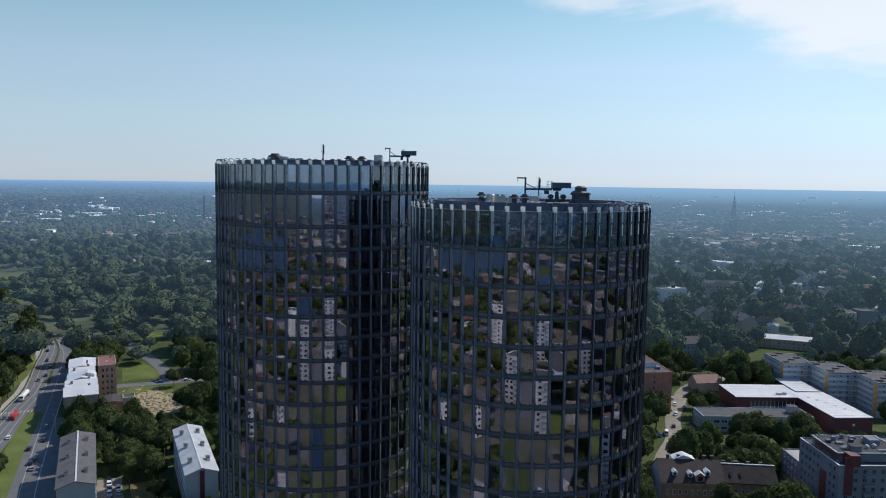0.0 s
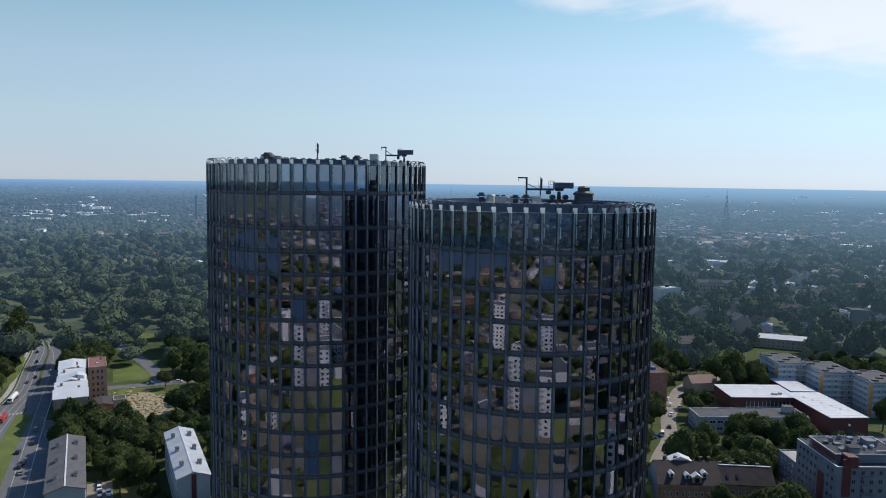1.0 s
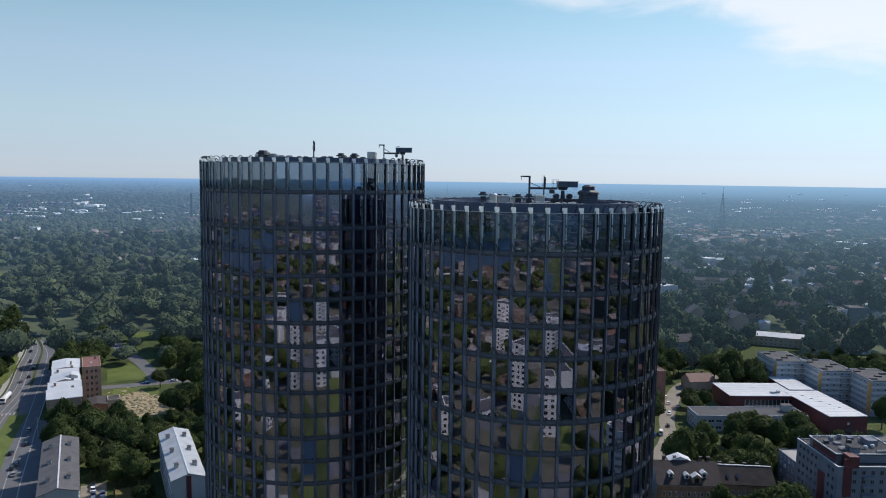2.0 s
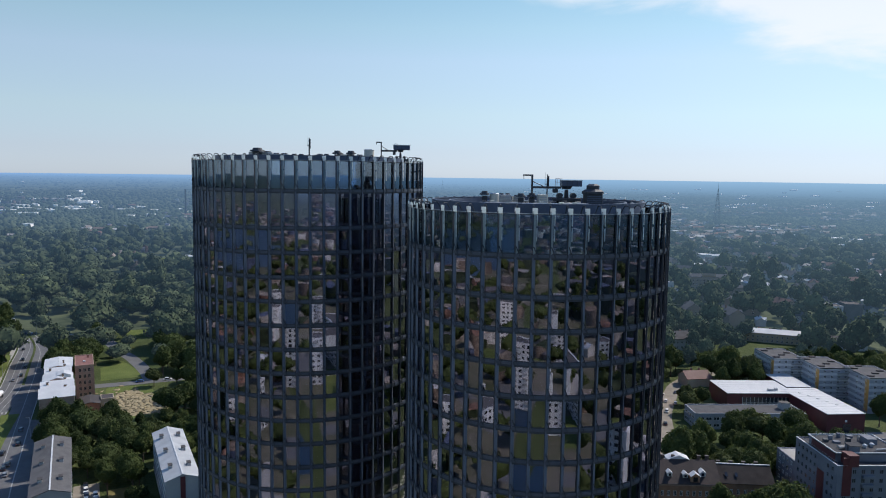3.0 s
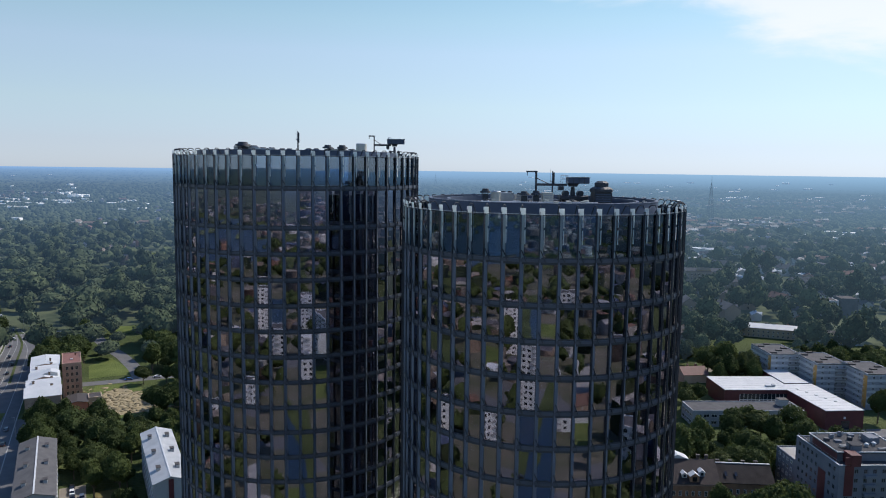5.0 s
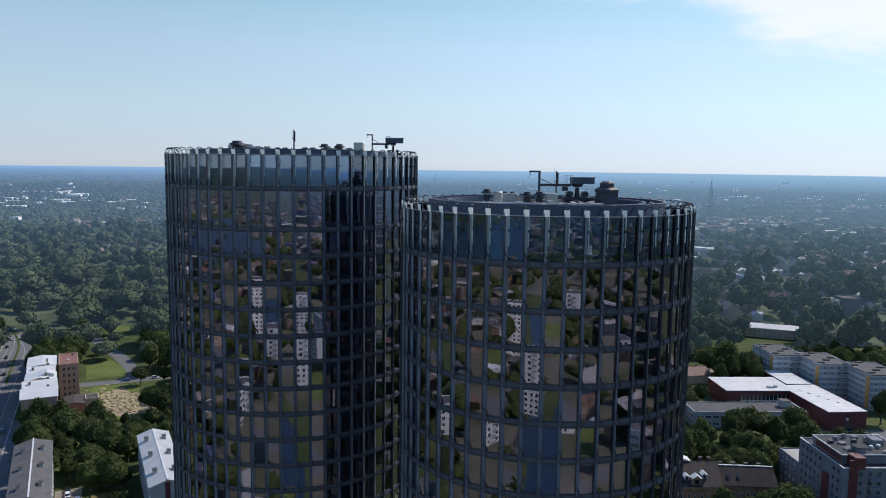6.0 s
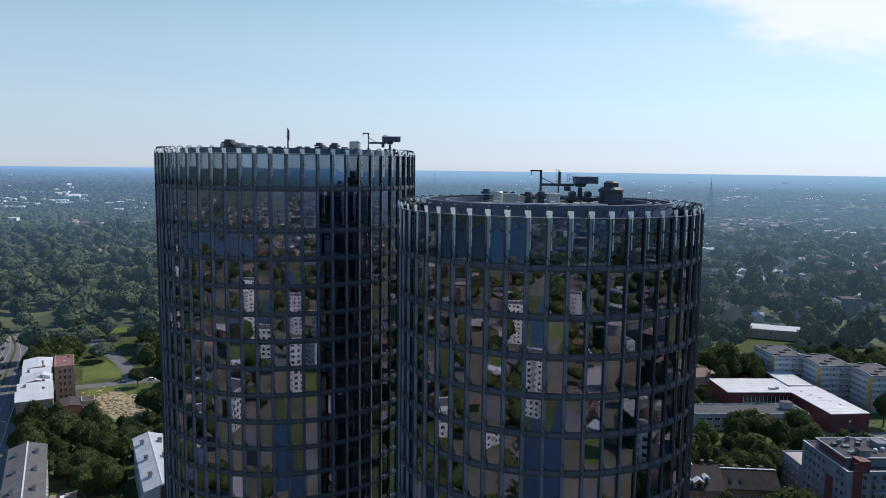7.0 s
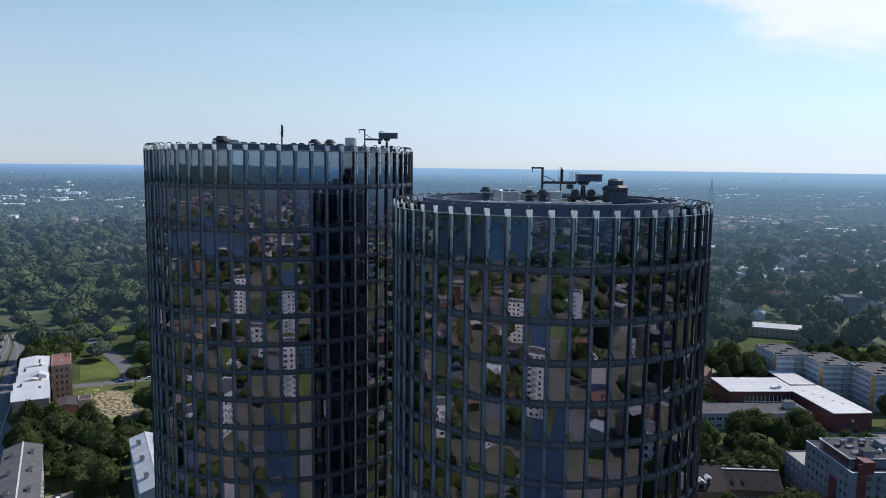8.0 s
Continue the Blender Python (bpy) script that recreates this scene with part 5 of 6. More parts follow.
r = building("long_house", "long old plastered block with tall windows and a pediment", "building", 310, 785, -8, 46, 15, 14, "far_ochre", "far_slate", "gable", 2.6)
face_windows(r, 46, 15, "f", 3, 12, 2.4, 3.9, 1.4, 2.3)
part("pediment", gable_walls(bmesh.new(), 14, 3, 1.4, 2.4), M["ochre"], r, at=pose(-4, -6.4, 14.2))
r = building("long_house", "long brown-roofed house beside the far street", "building", 480, 806, 10, 48, 13, 9, "far_ochre", "far_rust", "gable", 3.0)
face_windows(r, 48, 13, "f", 2, 12, 2.2, 3.4, 1.2, 1.7)
r = building("gabled_house", "tall plastered house with a steep gable", "building", 225, 611, 80, 18, 15, 10, "far_ochre", "far_slate", "gable", 6.0)
face_windows(r, 18, 15, "l", 3, 4, 2.2, 3.1, 1.1, 1.6)
r = building("sports_hall", "low hall with a bright white roof", "building", 422, 1074, -10, 27, 16, 6, "far_render", "far_tin", "gable", 2.0)
r = building("white_block", "white five-storey block with a dark brick wing", "building", 348, 618, -8, 14, 16, 13, "white_wall", "grey_roof")
face_windows(r, 14, 16, "f", 4, 5, 2.2, 3.0, 1.4, 1.5)
r = building("white_block", "dark brown block beside the white one", "building", 363.5, 616, -8, 14, 16, 15, "far_slate", "grey_roof")


def icosa():
    p = (1 + 5 ** .5) / 2
    v = np.array([(-1, p, 0), (1, p, 0), (-1, -p, 0), (1, -p, 0), (0, -1, p), (0, 1, p), (0, -1, -p), (0, 1, -p), (p, 0, -1), (p, 0, 1), (-p, 0, -1), (-p, 0, 1)], float)
    v /= np.linalg.norm(v[0])
    f = np.array([(0, 11, 5), (0, 5, 1), (0, 1, 7), (0, 7, 10), (0, 10, 11), (1, 5, 9), (5, 11, 4), (11, 10, 2), (10, 7, 6), (7, 1, 8),
                  (3, 9, 4), (3, 4, 2), (3, 2, 6), (3, 6, 8), (3, 8, 9), (4, 9, 5), (2, 4, 11), (6, 2, 10), (8, 6, 7), (9, 8, 1)])
    return v, f


ICO_V, ICO_F = icosa()


def straw_heaps():
    rs = np.random.RandomState(4)
    vs, fs, base = [], [], 0
    for i in range(280):
        x, y = -150 + rs.normal(0, 8.5), 383 + rs.normal(0, 9.5)
        x, y = x - (y - 383) * .55, y
        v = ICO_V * rs.uniform(.7, 1.2, (12, 1)) * (rs.uniform(.7, 2.4), rs.uniform(.7, 2.4), rs.uniform(.15, .6))
        vs.append(v + (x, y, .05)), fs.append(ICO_F + base)
        base += 12
    return tagged(new("straw_heaps", np_mesh("straw_heaps", np.concatenate(vs), np.concatenate(fs), M["dry"])), "heaps of dry straw-coloured earth and cut grass", "heaps", kind="stuff")


straw_heaps()


# ---- small houses among the trees ----
def house(label, L, W, h, wall, roof, rise):
    r = building("house", label, "house", 0, 0, 0, L, W, h, wall, roof, "gable", rise, "houses among trees")
    KEEP_OUT.pop()
    face_windows(r, L, W, "f", 2 if h > 5 else 1, 2, 1.8, 2.9, 1.3, 1.4, margin=.8)
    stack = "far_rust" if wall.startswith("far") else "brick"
    roof_box(r, L * .2, W * .15, h + rise * .55, .9, .8, rise * .45 + 1.0, stack, "chimney", False)
    bay_ = part("gable_bay", gable_walls(bmesh.new(), 3.2, 3.6, 2.2, 1.3), M[wall], r, at=pose(-L * .18, -W / 2 + 1.4, h - 1.0, 0, 0, 90))
    part("bay_roof", gable(bmesh.new(), 3.4, 3.6, 2.2, 1.3, .2, .12), M[roof], bay_)
    return r


# walls and roofs carry the painted haze glow of the far materials
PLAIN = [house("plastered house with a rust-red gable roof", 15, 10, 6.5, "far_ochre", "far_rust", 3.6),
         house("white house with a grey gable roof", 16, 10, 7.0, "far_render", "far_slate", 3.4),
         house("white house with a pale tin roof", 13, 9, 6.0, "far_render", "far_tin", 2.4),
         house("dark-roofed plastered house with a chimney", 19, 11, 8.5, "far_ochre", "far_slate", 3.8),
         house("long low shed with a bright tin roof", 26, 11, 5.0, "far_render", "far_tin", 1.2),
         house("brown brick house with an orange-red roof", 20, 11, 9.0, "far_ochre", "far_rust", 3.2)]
rng = random.Random(11)
spots = []


def far_enough(x, y, dmin):
    return all((x - a) ** 2 + (y - b) ** 2 > dmin * dmin for a, b in spots)


def near_building(x, y, pad):
    for bx, by, yaw, L, W in KEEP_OUT:
        dx, dy = x - bx, y - by
        c, s = math.cos(radians(yaw)), math.sin(radians(yaw))
        if abs(dx * c + dy * s) < L / 2 + pad and abs(-dx * s + dy * c) < W / 2 + pad:
            return True
    return False


ROADS = [(MAIN, 8.4), (SIDE, 7.5), (CROSS, 5.5), (LINK, 5.5), (PATH, 3), (YARD, 6), (LANE, 4.6), (YARD_PARK, 4.4), (BACK, 8), (BACK2, 7)]
SEGS = [(np.array(line[i]), np.array(line[i + 1]), w) for line, w in ROADS for i in range(len(line) - 1)]
# tree-free circles: lawns, water, and spots cleared to keep walls in camera view
OPEN = [(-184, 443, 22), (-218, 560, 24), (-290, 596, 26), (-150, 384, 27), (-500, 850, 62), (-340, 985, 60), (-372, 520, 56), (-340, 470, 36), (203, 462, 14), (-172, 398, 10),
        (172, 369, 11), (158, 369, 8), (187, 368, 8), (196, 322, 20), (214, 325, 14), (-143, 357, 13), (-158, 364, 8), (-166, 384, 9), (-172, 396, 8), (-160, 375, 10), (90, 252, 11), (102, 251, 7), (150, 344, 9), (134, 346, 8), (168, 344, 7), (197, 334, 14), (185, 337, 8), (-20, 126, 24), (12, 96, 22), (0, 0, 40), (0, 25, 40), (-176, 380, 9), (-170, 376, 8), (-560, 900, 30), (170, 488, 10), (165, 475, 9), (232, 488, 16), (222, 470, 13), (221, 410, 13), (224, 394, 11), (231, 385, 12), (236, 411, 12), (226, 428, 9), (131, 358, 6), (140, 354, 6), (152, 353, 6), (163, 353, 6), (345, 562, 12), (362, 560, 14),
        (219, 682, 12), (215, 668, 10), (301, 765, 20), (466, 782, 18), (219, 594, 9), (395, 1030, 22), (207, 384, 9), (216, 376, 9), (230, 377, 9), (123, 341, 9), (141, 346, 9), (181, 348, 9), (163, 325, 9), (160, 350, 9), (132, 344, 9), (146, 342, 9), (160, 342, 9), (178, 345, 10), (238, 372, 10), (226, 366, 8), (240, 384, 9), (-326, 620, 12), (-297, 591, 13), (-231, 555, 13), (-308, 577, 12), (-278, 586, 12), (-383, 742, 18), (-330, 881, 18)]


def on_road(x, y, pad=0.0):
    p = np.array((x, y))
    for a, b, w in SEGS:
        d = b - a
        t = min(1.0, max(0.0, float((p - a) @ d / (d @ d))))
        if np.hypot(*(p - a - t * d)) < w + pad:
            return True
    return any(math.hypot(x - a, y - b) < r for a, b, r in OPEN)


for i in range(3000):
    if len(spots) >= 150:
        break
    y = 590 + 680 * rng.random() ** 1.2
    x = y * rng.uniform(.26, .70)
    if far_enough(x, y, 22) and not near_building(x, y, 14) and not on_road(x, y, 8):
        spots.append((x, y))
        ob = copy_thing(PLAIN[rng.choice((0, 1, 1, 3, 3, 5, 1, 2, 2, 4) if i % 3 else (2, 1, 3))], pose(x, y, 0, 0, 0, rng.choice((-20, 70, 10, 100)) + rng.uniform(-8, 8)) @ Matrix.Scale(rng.choice((.85, 1.0, 1.2)), 4))
        # keep-out box moved 10 m towards the camera so trees don't hide the house
        k = 1 - 10 / math.hypot(x, y)
        KEEP_OUT.append((x * k, y * k, -math.degrees(math.atan2(x, y)), 11, 14))
for i in range(1500):
    if len(spots) >= 164:
        break
    a, d = rng.uniform(0, 2 * math.pi), rng.uniform(130, 480)
    x, y = d * math.cos(a), d * math.sin(a)
    if y < 120 and y > -370 and far_enough(x, y, 30) and not on_road(x, y, 12) and not afloat(x, y, 14):
        spots.append((x, y))
        copy_thing(PLAIN[rng.choice((0, 1, 2, 3, 4, 5))], pose(x, y, 0, 0, 0, rng.uniform(0, 180)))
        KEEP_OUT.append((x, y, 0, 18, 14))
for i, (x, y) in enumerate(((300, 560), (420, 640), (520, 760), (-60, 600), (-480, 720), (250, 620))):
    PLAIN[i].matrix_basis = pose(x, y, 0, 0, 0, 20 * i)
    KEEP_OUT.append((x, y, 0, 20, 16))
# slab blocks that the glass mirrors
for x, y, yaw, L, h in ((-92, -205, 8, 44, 30), (40, -190, 4, 40, 27), (130, -210, 100, 55, 27), (-190, -60, 75, 50, 18), (210, 20, 85, 48, 27), (-250, -270, -14, 60, 30), (280, -150, 20, 60, 18), (70, -330, 10, 50, 30), (-260, 80, 80, 46, 15)):
    r = building("apartment_block", "long white panel block with rows of windows", "building", x, y, yaw, L, 13, h, "panel_white", "grey_roof", group="panel blocks across the road")
    for fc in "fb":
        for k in range(int(h / 3)):
            y0, y1 = (-6.62, -6.5) if fc == "f" else (6.5, 6.62)
            part("window_band", boxes(*[(-L / 2 + 1.0 + i * 3.1, -L / 2 + 2.5 + i * 3.1, y0, y1, 1.1 + 3 * k, 2.45 + 3 * k) for i in range(int((L - 1) / 3.1)) if i % 4 != 2]), M["pane"], r)
            part("balcony_band", boxes(*[(-L / 2 + .4 + i * 3.1, -L / 2 + 3.1 + i * 3.1, y0 * 1.12, y1 * 1.02, .3 + 3 * k, 1.3 + 3 * k) for i in range(int((L - 1) / 3.1)) if i % 4 == 2]), M["grey_wall"], r)


r = building("apartment_block", "tall brown block with white full-length balconies", "building", 142, -134, 30, 22, 13, 30, "brown", "grey_roof", group="panel blocks across the road")
for fc in (-1, 1):
    for k in range(9):
        y0, y1 = sorted((fc * 6.5, fc * 7.9))
        part("balcony", boxes((-10.6, 10.6, y0, y1, 2.4 + 3.1 * k, 3.6 + 3.1 * k), bevel=.04), M["panel_white"], r)


# ---- trees ----
def leaf_quads(rs, centres, normals, size):
    """Small bent leaf clumps as two triangles each, facing roughly outwards."""
    n = len(centres)
    nr = normals + rs.normal(0, .75, (n, 3))
    nr /= np.linalg.norm(nr, axis=1)[:, None]
    ref = rs.normal(0, 1, (n, 3))
    t = np.cross(nr, ref)
    t /= np.linalg.norm(t, axis=1)[:, None] + 1e-9
    b = np.cross(nr, t)
    s = size * rs.uniform(.6, 1.35, (n, 1))
    k = rs.uniform(.55, 1.0, (n, 1))
    bend = nr * s * rs.uniform(-.5, .15, (n, 1))
    vs = np.stack([centres - t * s, centres - b * s * k + bend, centres + t * s * .9, centres + b * s * k + bend], 1).reshape(-1, 3)
    i = np.arange(n)[:, None] * 4
    return vs, np.concatenate([i + (0, 1, 2), i + (0, 2, 3)], 0)


def rounder(v, f, steps):
    """Split every triangle of a unit ball into four."""
    for _ in range(steps):
        m = [(v[f[:, i]] + v[f[:, (i + 1) % 3]]) for i in range(3)]
        n, k = len(v), len(f)
        v = np.concatenate([v] + [q / np.linalg.norm(q, axis=1)[:, None] for q in m])
        i = np.arange(k)
        p, q, r = n + i, n + k + i, n + 2 * k + i
        f = np.concatenate([np.stack(t, 1) for t in ((f[:, 0], p, r), (f[:, 1], q, p), (f[:, 2], r, q), (p, q, r))])
    return v, f


BALL = {k: rounder(ICO_V, ICO_F, k) for k in (0, 1, 2)}


def crown_arrays(rs, h, w, lobes, leaves, leaf, fine=2):
    """One full crown: a billowing dome of many boughs, with leaf clumps standing out of it."""
    ball, tri = BALL[fine]
    boughs = rs.normal(0, 1, (lobes * 4, 3))
    boughs[:, 2] = np.abs(boughs[:, 2]) * .8 + boughs[:, 2] * .35
    boughs /= np.linalg.norm(boughs, axis=1)[:, None]
    swell = rs.uniform(.35, 1.0, lobes * 4)
    lean = rs.normal(0, .07, 2)
    top = rs.uniform(.75, 1.25)

    def out(d):
        near = np.clip((d @ boughs.T - .86) / .14, 0, 1) * swell
        r = .54 + .50 * np.sqrt(near.max(1))
        z = d[:, 2]
        flat = np.where(z < 0, .82 + .18 * (1 + z), 1.0) * (1 - .16 * top * np.clip(z, 0, 1) ** 2)
        return np.stack([d[:, 0] * r * flat * w / 2 + lean[0] * w * z, d[:, 1] * r * flat * w / 2 + lean[1] * w * z, h * .56 + z * r * h * .46], 1)

    body = (out(ball) - (0, 0, h * .56)) * .93 + (0, 0, h * .56) + rs.normal(0, .02 * w, ball.shape)
    d = rs.normal(0, 1, (leaves, 3))
    d[:, 2] = np.abs(d[:, 2]) * .75 + d[:, 2] * .3
    d /= np.linalg.norm(d, axis=1)[:, None]
    at = out(d)
    mid = np.array((0, 0, h * .56))
    lv, lf = leaf_quads(rs, mid + (at - mid) * rs.uniform(.90, 1.10, (leaves, 1)), d, leaf)
    return np.concatenate([body, lv]), np.concatenate([tri, lf + len(body)])


def tree(label, h, w, seed, mat):
    rs = np.random.RandomState(seed)
    root = thing("tree", label, "tree", pose(0, 0, 0), "park and street trees")
    bm = bmesh.new()
    rod(bm, (0, 0, -.2), (.15, .1, h * .3), h * .024, h * .017, 8)
    rod(bm, (.15, .1, h * .3), (.0, .2, h * .62), h * .017, h * .009, 7)
    for i in range(5):
        a = i * 1.3 + seed
        rod(bm, (.1, .12, h * (.24 + .05 * i)), (w * .3 * math.cos(a), w * .3 * math.sin(a), h * (.45 + .06 * i)), h * .009, h * .004, 5)
    part("trunk", bm, M["bark"], root)
    v, f = crown_arrays(rs, h, w, rs.randint(10, 14), 1100, .46)
    crown = new("crown", np_mesh("crown", v, f, M[mat]))
    crown.parent = root
    return root


TREES = [tree("broad green deciduous tree with a full crown", 15, 12, 1, "leaf"), tree("tall green deciduous tree with an uneven crown", 18, 11, 2, "leaf"),
         tree("rounded green deciduous tree", 12, 10, 3, "leaf"), tree("slender green deciduous tree", 16, 8, 4, "leaf"),
         tree("wide spreading dark green tree", 16, 15, 5, "leaf"), tree("pale green willow-like tree", 13, 12, 6, "leaf_pale")]
rng = random.Random(5)
placed = []


def tree_free(x, y, gap):
    return all((x - a) ** 2 + (y - b) ** 2 > gap * gap for a, b in placed)


# places kept in the camera's view: no tree crown may hide them
IN_VIEW = [(-126, 271, 0), (-122, 263, 0), (-113, 267, 0), (-175, 312, 0), (-162, 280, 0), (-168, 296, 0), (196, 341, 1), (208, 343, 1), (212, 352, 3), (222, 384, 3), (230, 378, 3), (228, 398, 9), (122, 345, 0), (116, 338, 0), (158, 374, 6), (168, 374, 6), (180, 374, 6), (190, 374, 6), (189.5, 350, 6), (190, 365, 6), (194, 341, 3), (204, 341, 3), (209, 346, 4), (206, 408, 8), (198, 415, 8), (221, 389, 8),
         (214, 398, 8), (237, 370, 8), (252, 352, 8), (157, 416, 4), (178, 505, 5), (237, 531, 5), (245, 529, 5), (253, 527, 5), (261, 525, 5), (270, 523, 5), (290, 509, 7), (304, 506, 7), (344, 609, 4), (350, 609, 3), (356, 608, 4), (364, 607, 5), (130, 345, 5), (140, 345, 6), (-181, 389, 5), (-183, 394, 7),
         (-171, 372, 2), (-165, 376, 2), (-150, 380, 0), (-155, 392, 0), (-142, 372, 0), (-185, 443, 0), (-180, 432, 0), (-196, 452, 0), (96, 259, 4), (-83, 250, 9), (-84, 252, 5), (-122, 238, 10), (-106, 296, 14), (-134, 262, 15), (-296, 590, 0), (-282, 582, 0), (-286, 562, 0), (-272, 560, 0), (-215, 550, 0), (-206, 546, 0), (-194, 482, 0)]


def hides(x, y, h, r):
    """Whether a crown there would hide a kept place from the camera early or late in the walk."""
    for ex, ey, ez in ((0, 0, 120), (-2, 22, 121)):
        for px, py, pz in IN_VIEW:
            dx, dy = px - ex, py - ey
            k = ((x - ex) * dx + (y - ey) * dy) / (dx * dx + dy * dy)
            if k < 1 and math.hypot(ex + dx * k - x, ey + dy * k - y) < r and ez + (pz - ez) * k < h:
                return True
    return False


count = 0
BANK = [(float(np.interp(y, [p[1] for p in MAIN], [p[0] for p in MAIN])) - o, y + q) for y in range(376, 620, 9) for o, q in ((14, 0), (24, 4))]
PARK = [(118, 246), (124, 251), (130, 256), (126, 243), (-168, 331), (-162, 323), (-173, 340), (-158, 334), (-153, 320), (-150, 330), (-144, 318), (-140, 330), (-149, 342), (-132, 322), (-126, 330), (-136, 340), (-122, 318), (-116, 326), (-112, 312), (-124, 306), (-131, 298), (-110, 300), (-117, 290), (-104, 322), (-160, 346), (-142, 350), (-128, 348), (-113, 338), (-214, 424), (-207, 436), (-222, 440), (-200, 428), (-226, 454), (-212, 449), (-186, 470), (-177, 462), (-196, 482), (-170, 452), (-160, 440), (-150, 438), (-206, 500), (-178, 486), (-166, 474), (-150, 455), (-140, 446), (-240, 500), (-250, 520), (-228, 512)]
BELT = PARK + BANK + [(-252 - 1.02 * (y - 400) * .58 - o, y + .35 * o) for y in range(398, 560, 9) for o in (3, 13)]
for i in range(9000):
    if count >= 372:
        break
    y = rng.uniform(225, 455)
    x = y * (rng.uniform(-.64, -.27) if rng.random() < .52 else rng.uniform(.24, .64))
    if i < len(BELT):
        x, y = BELT[i][0] + rng.uniform(-3, 3), BELT[i][1] + rng.uniform(-3, 3)
    s = rng.uniform(.7, 1.25) if x > 0 or y > 345 else rng.uniform(.5, .92)
    if tree_free(x, y, 7.2 if x > 0 or y > 345 else 5.6) and not on_road(x, y, 2.0) and not near_building(x, y, 2.5 + 3.5 * s):
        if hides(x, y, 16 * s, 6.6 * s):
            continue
        placed.append((x, y))
        count += 1
        t = TREES[rng.choice((0, 0, 1, 1, 2, 2, 3, 4, 5))]
        if count <= 6:
            t = TREES[count - 1]
            t.matrix_basis = pose(x, y, 0, 0, 0, rng.uniform(0, 360))
        else:
            m = pose(x, y, 0, 0, 0, rng.uniform(0, 360)) @ Matrix.Diagonal((s, s, s * rng.uniform(.9, 1.12), 1))
            copy_thing(t, m)


def woods(name, label, spots_, mat, lobes, leaves, leaf, seed, size=(13, 20), variants=14, fine=2):
    """Many small trees in one mesh, of a few shapes turned and scaled."""
    rs = np.random.RandomState(seed)
    shapes = [crown_arrays(rs, rs.uniform(13, 21), rs.uniform(*size) * .86, lobes, leaves, leaf, fine) for _ in range(variants)]
    vs, fs, base = [], [], 0
    for x, y, z, s in spots_:
        v, f = shapes[rs.randint(variants)]
        a = rs.uniform(0, 2 * np.pi)
        c, q = np.cos(a), np.sin(a)
        w = np.empty_like(v)
        w[:, 0], w[:, 1], w[:, 2] = (v[:, 0] * c - v[:, 1] * q) * s + x, (v[:, 0] * q + v[:, 1] * c) * s + y, v[:, 2] * s * rs.uniform(.85, 1.2) + z - 1.0
        vs.append(w), fs.append(f + base)
        base += len(v)
    ob = new(name, np_mesh(name, np.concatenate(vs), np.concatenate(fs), M[mat]))
    return tagged(ob, label, "trees", kind="stuff")


def scatter(n, y0, y1, k0, k1, gap, seed, power=1.0, thin=None):
    r, out, cells = random.Random(seed), [], {}
    for i in range(n):
        y = math.sqrt(r.uniform(y0 * y0, y1 * y1))
        x = y * r.uniform(k0, k1)
        c = (int(x // gap), int(y // gap))
        if any((x - a) ** 2 + (y - b) ** 2 < gap * gap for dx in (-1, 0, 1) for dy in (-1, 0, 1) for a, b in cells.get((c[0] + dx, c[1] + dy), ())):
            continue
        if any((x - a) ** 2 + (y - b) ** 2 < 49 for a, b in placed) if y < 470 else False:
            continue
        # trees that would hide a kept place from the camera are dropped
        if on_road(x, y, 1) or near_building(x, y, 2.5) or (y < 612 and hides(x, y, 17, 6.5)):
            continue
        if thin and noise.noise(Vector((x / 90, y / 90, seed))) < thin:
            continue
        cells.setdefault(c, []).append((x, y))
        out.append((x, y, 0.0, r.choice((.5, .7, .85, 1.0, 1.15, 1.35)) * r.uniform(.85, 1.15)))
    return out


# the painted haze glow already begins on these woods, 440 m out
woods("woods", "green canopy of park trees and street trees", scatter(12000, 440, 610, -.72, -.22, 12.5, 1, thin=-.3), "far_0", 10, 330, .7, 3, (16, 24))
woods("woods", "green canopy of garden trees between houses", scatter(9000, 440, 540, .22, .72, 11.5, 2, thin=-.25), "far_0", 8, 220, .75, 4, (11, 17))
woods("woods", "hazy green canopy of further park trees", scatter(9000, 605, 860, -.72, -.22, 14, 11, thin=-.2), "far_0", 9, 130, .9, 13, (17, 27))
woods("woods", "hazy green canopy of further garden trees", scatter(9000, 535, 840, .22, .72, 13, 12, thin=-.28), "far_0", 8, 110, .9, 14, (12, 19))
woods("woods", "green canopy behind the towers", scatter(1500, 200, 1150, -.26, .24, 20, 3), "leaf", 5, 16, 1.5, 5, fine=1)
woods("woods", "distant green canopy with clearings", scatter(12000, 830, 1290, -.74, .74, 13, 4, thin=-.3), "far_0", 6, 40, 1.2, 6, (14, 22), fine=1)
behind = []
rng = random.Random(77)
for i in range(9000):
    a, d = rng.uniform(0, 2 * math.pi), 60 + 800 * rng.random() ** .75
    x, y = d * math.cos(a), d * math.sin(a)
    if (y < 420 and abs(x) > y * .78 + 20) and noise.noise(Vector((x / 110, y / 110, 9))) > -.12 and not afloat(x, y, 4) and not on_road(x, y, 3) and not near_building(x, y, 4):
        behind.append((x, y, 0, rng.uniform(.7, 1.1)))
woods("woods", "green canopy of trees across the forecourt road", behind[:1700], "leaf", 5, 26, 1.2, 8, fine=1)
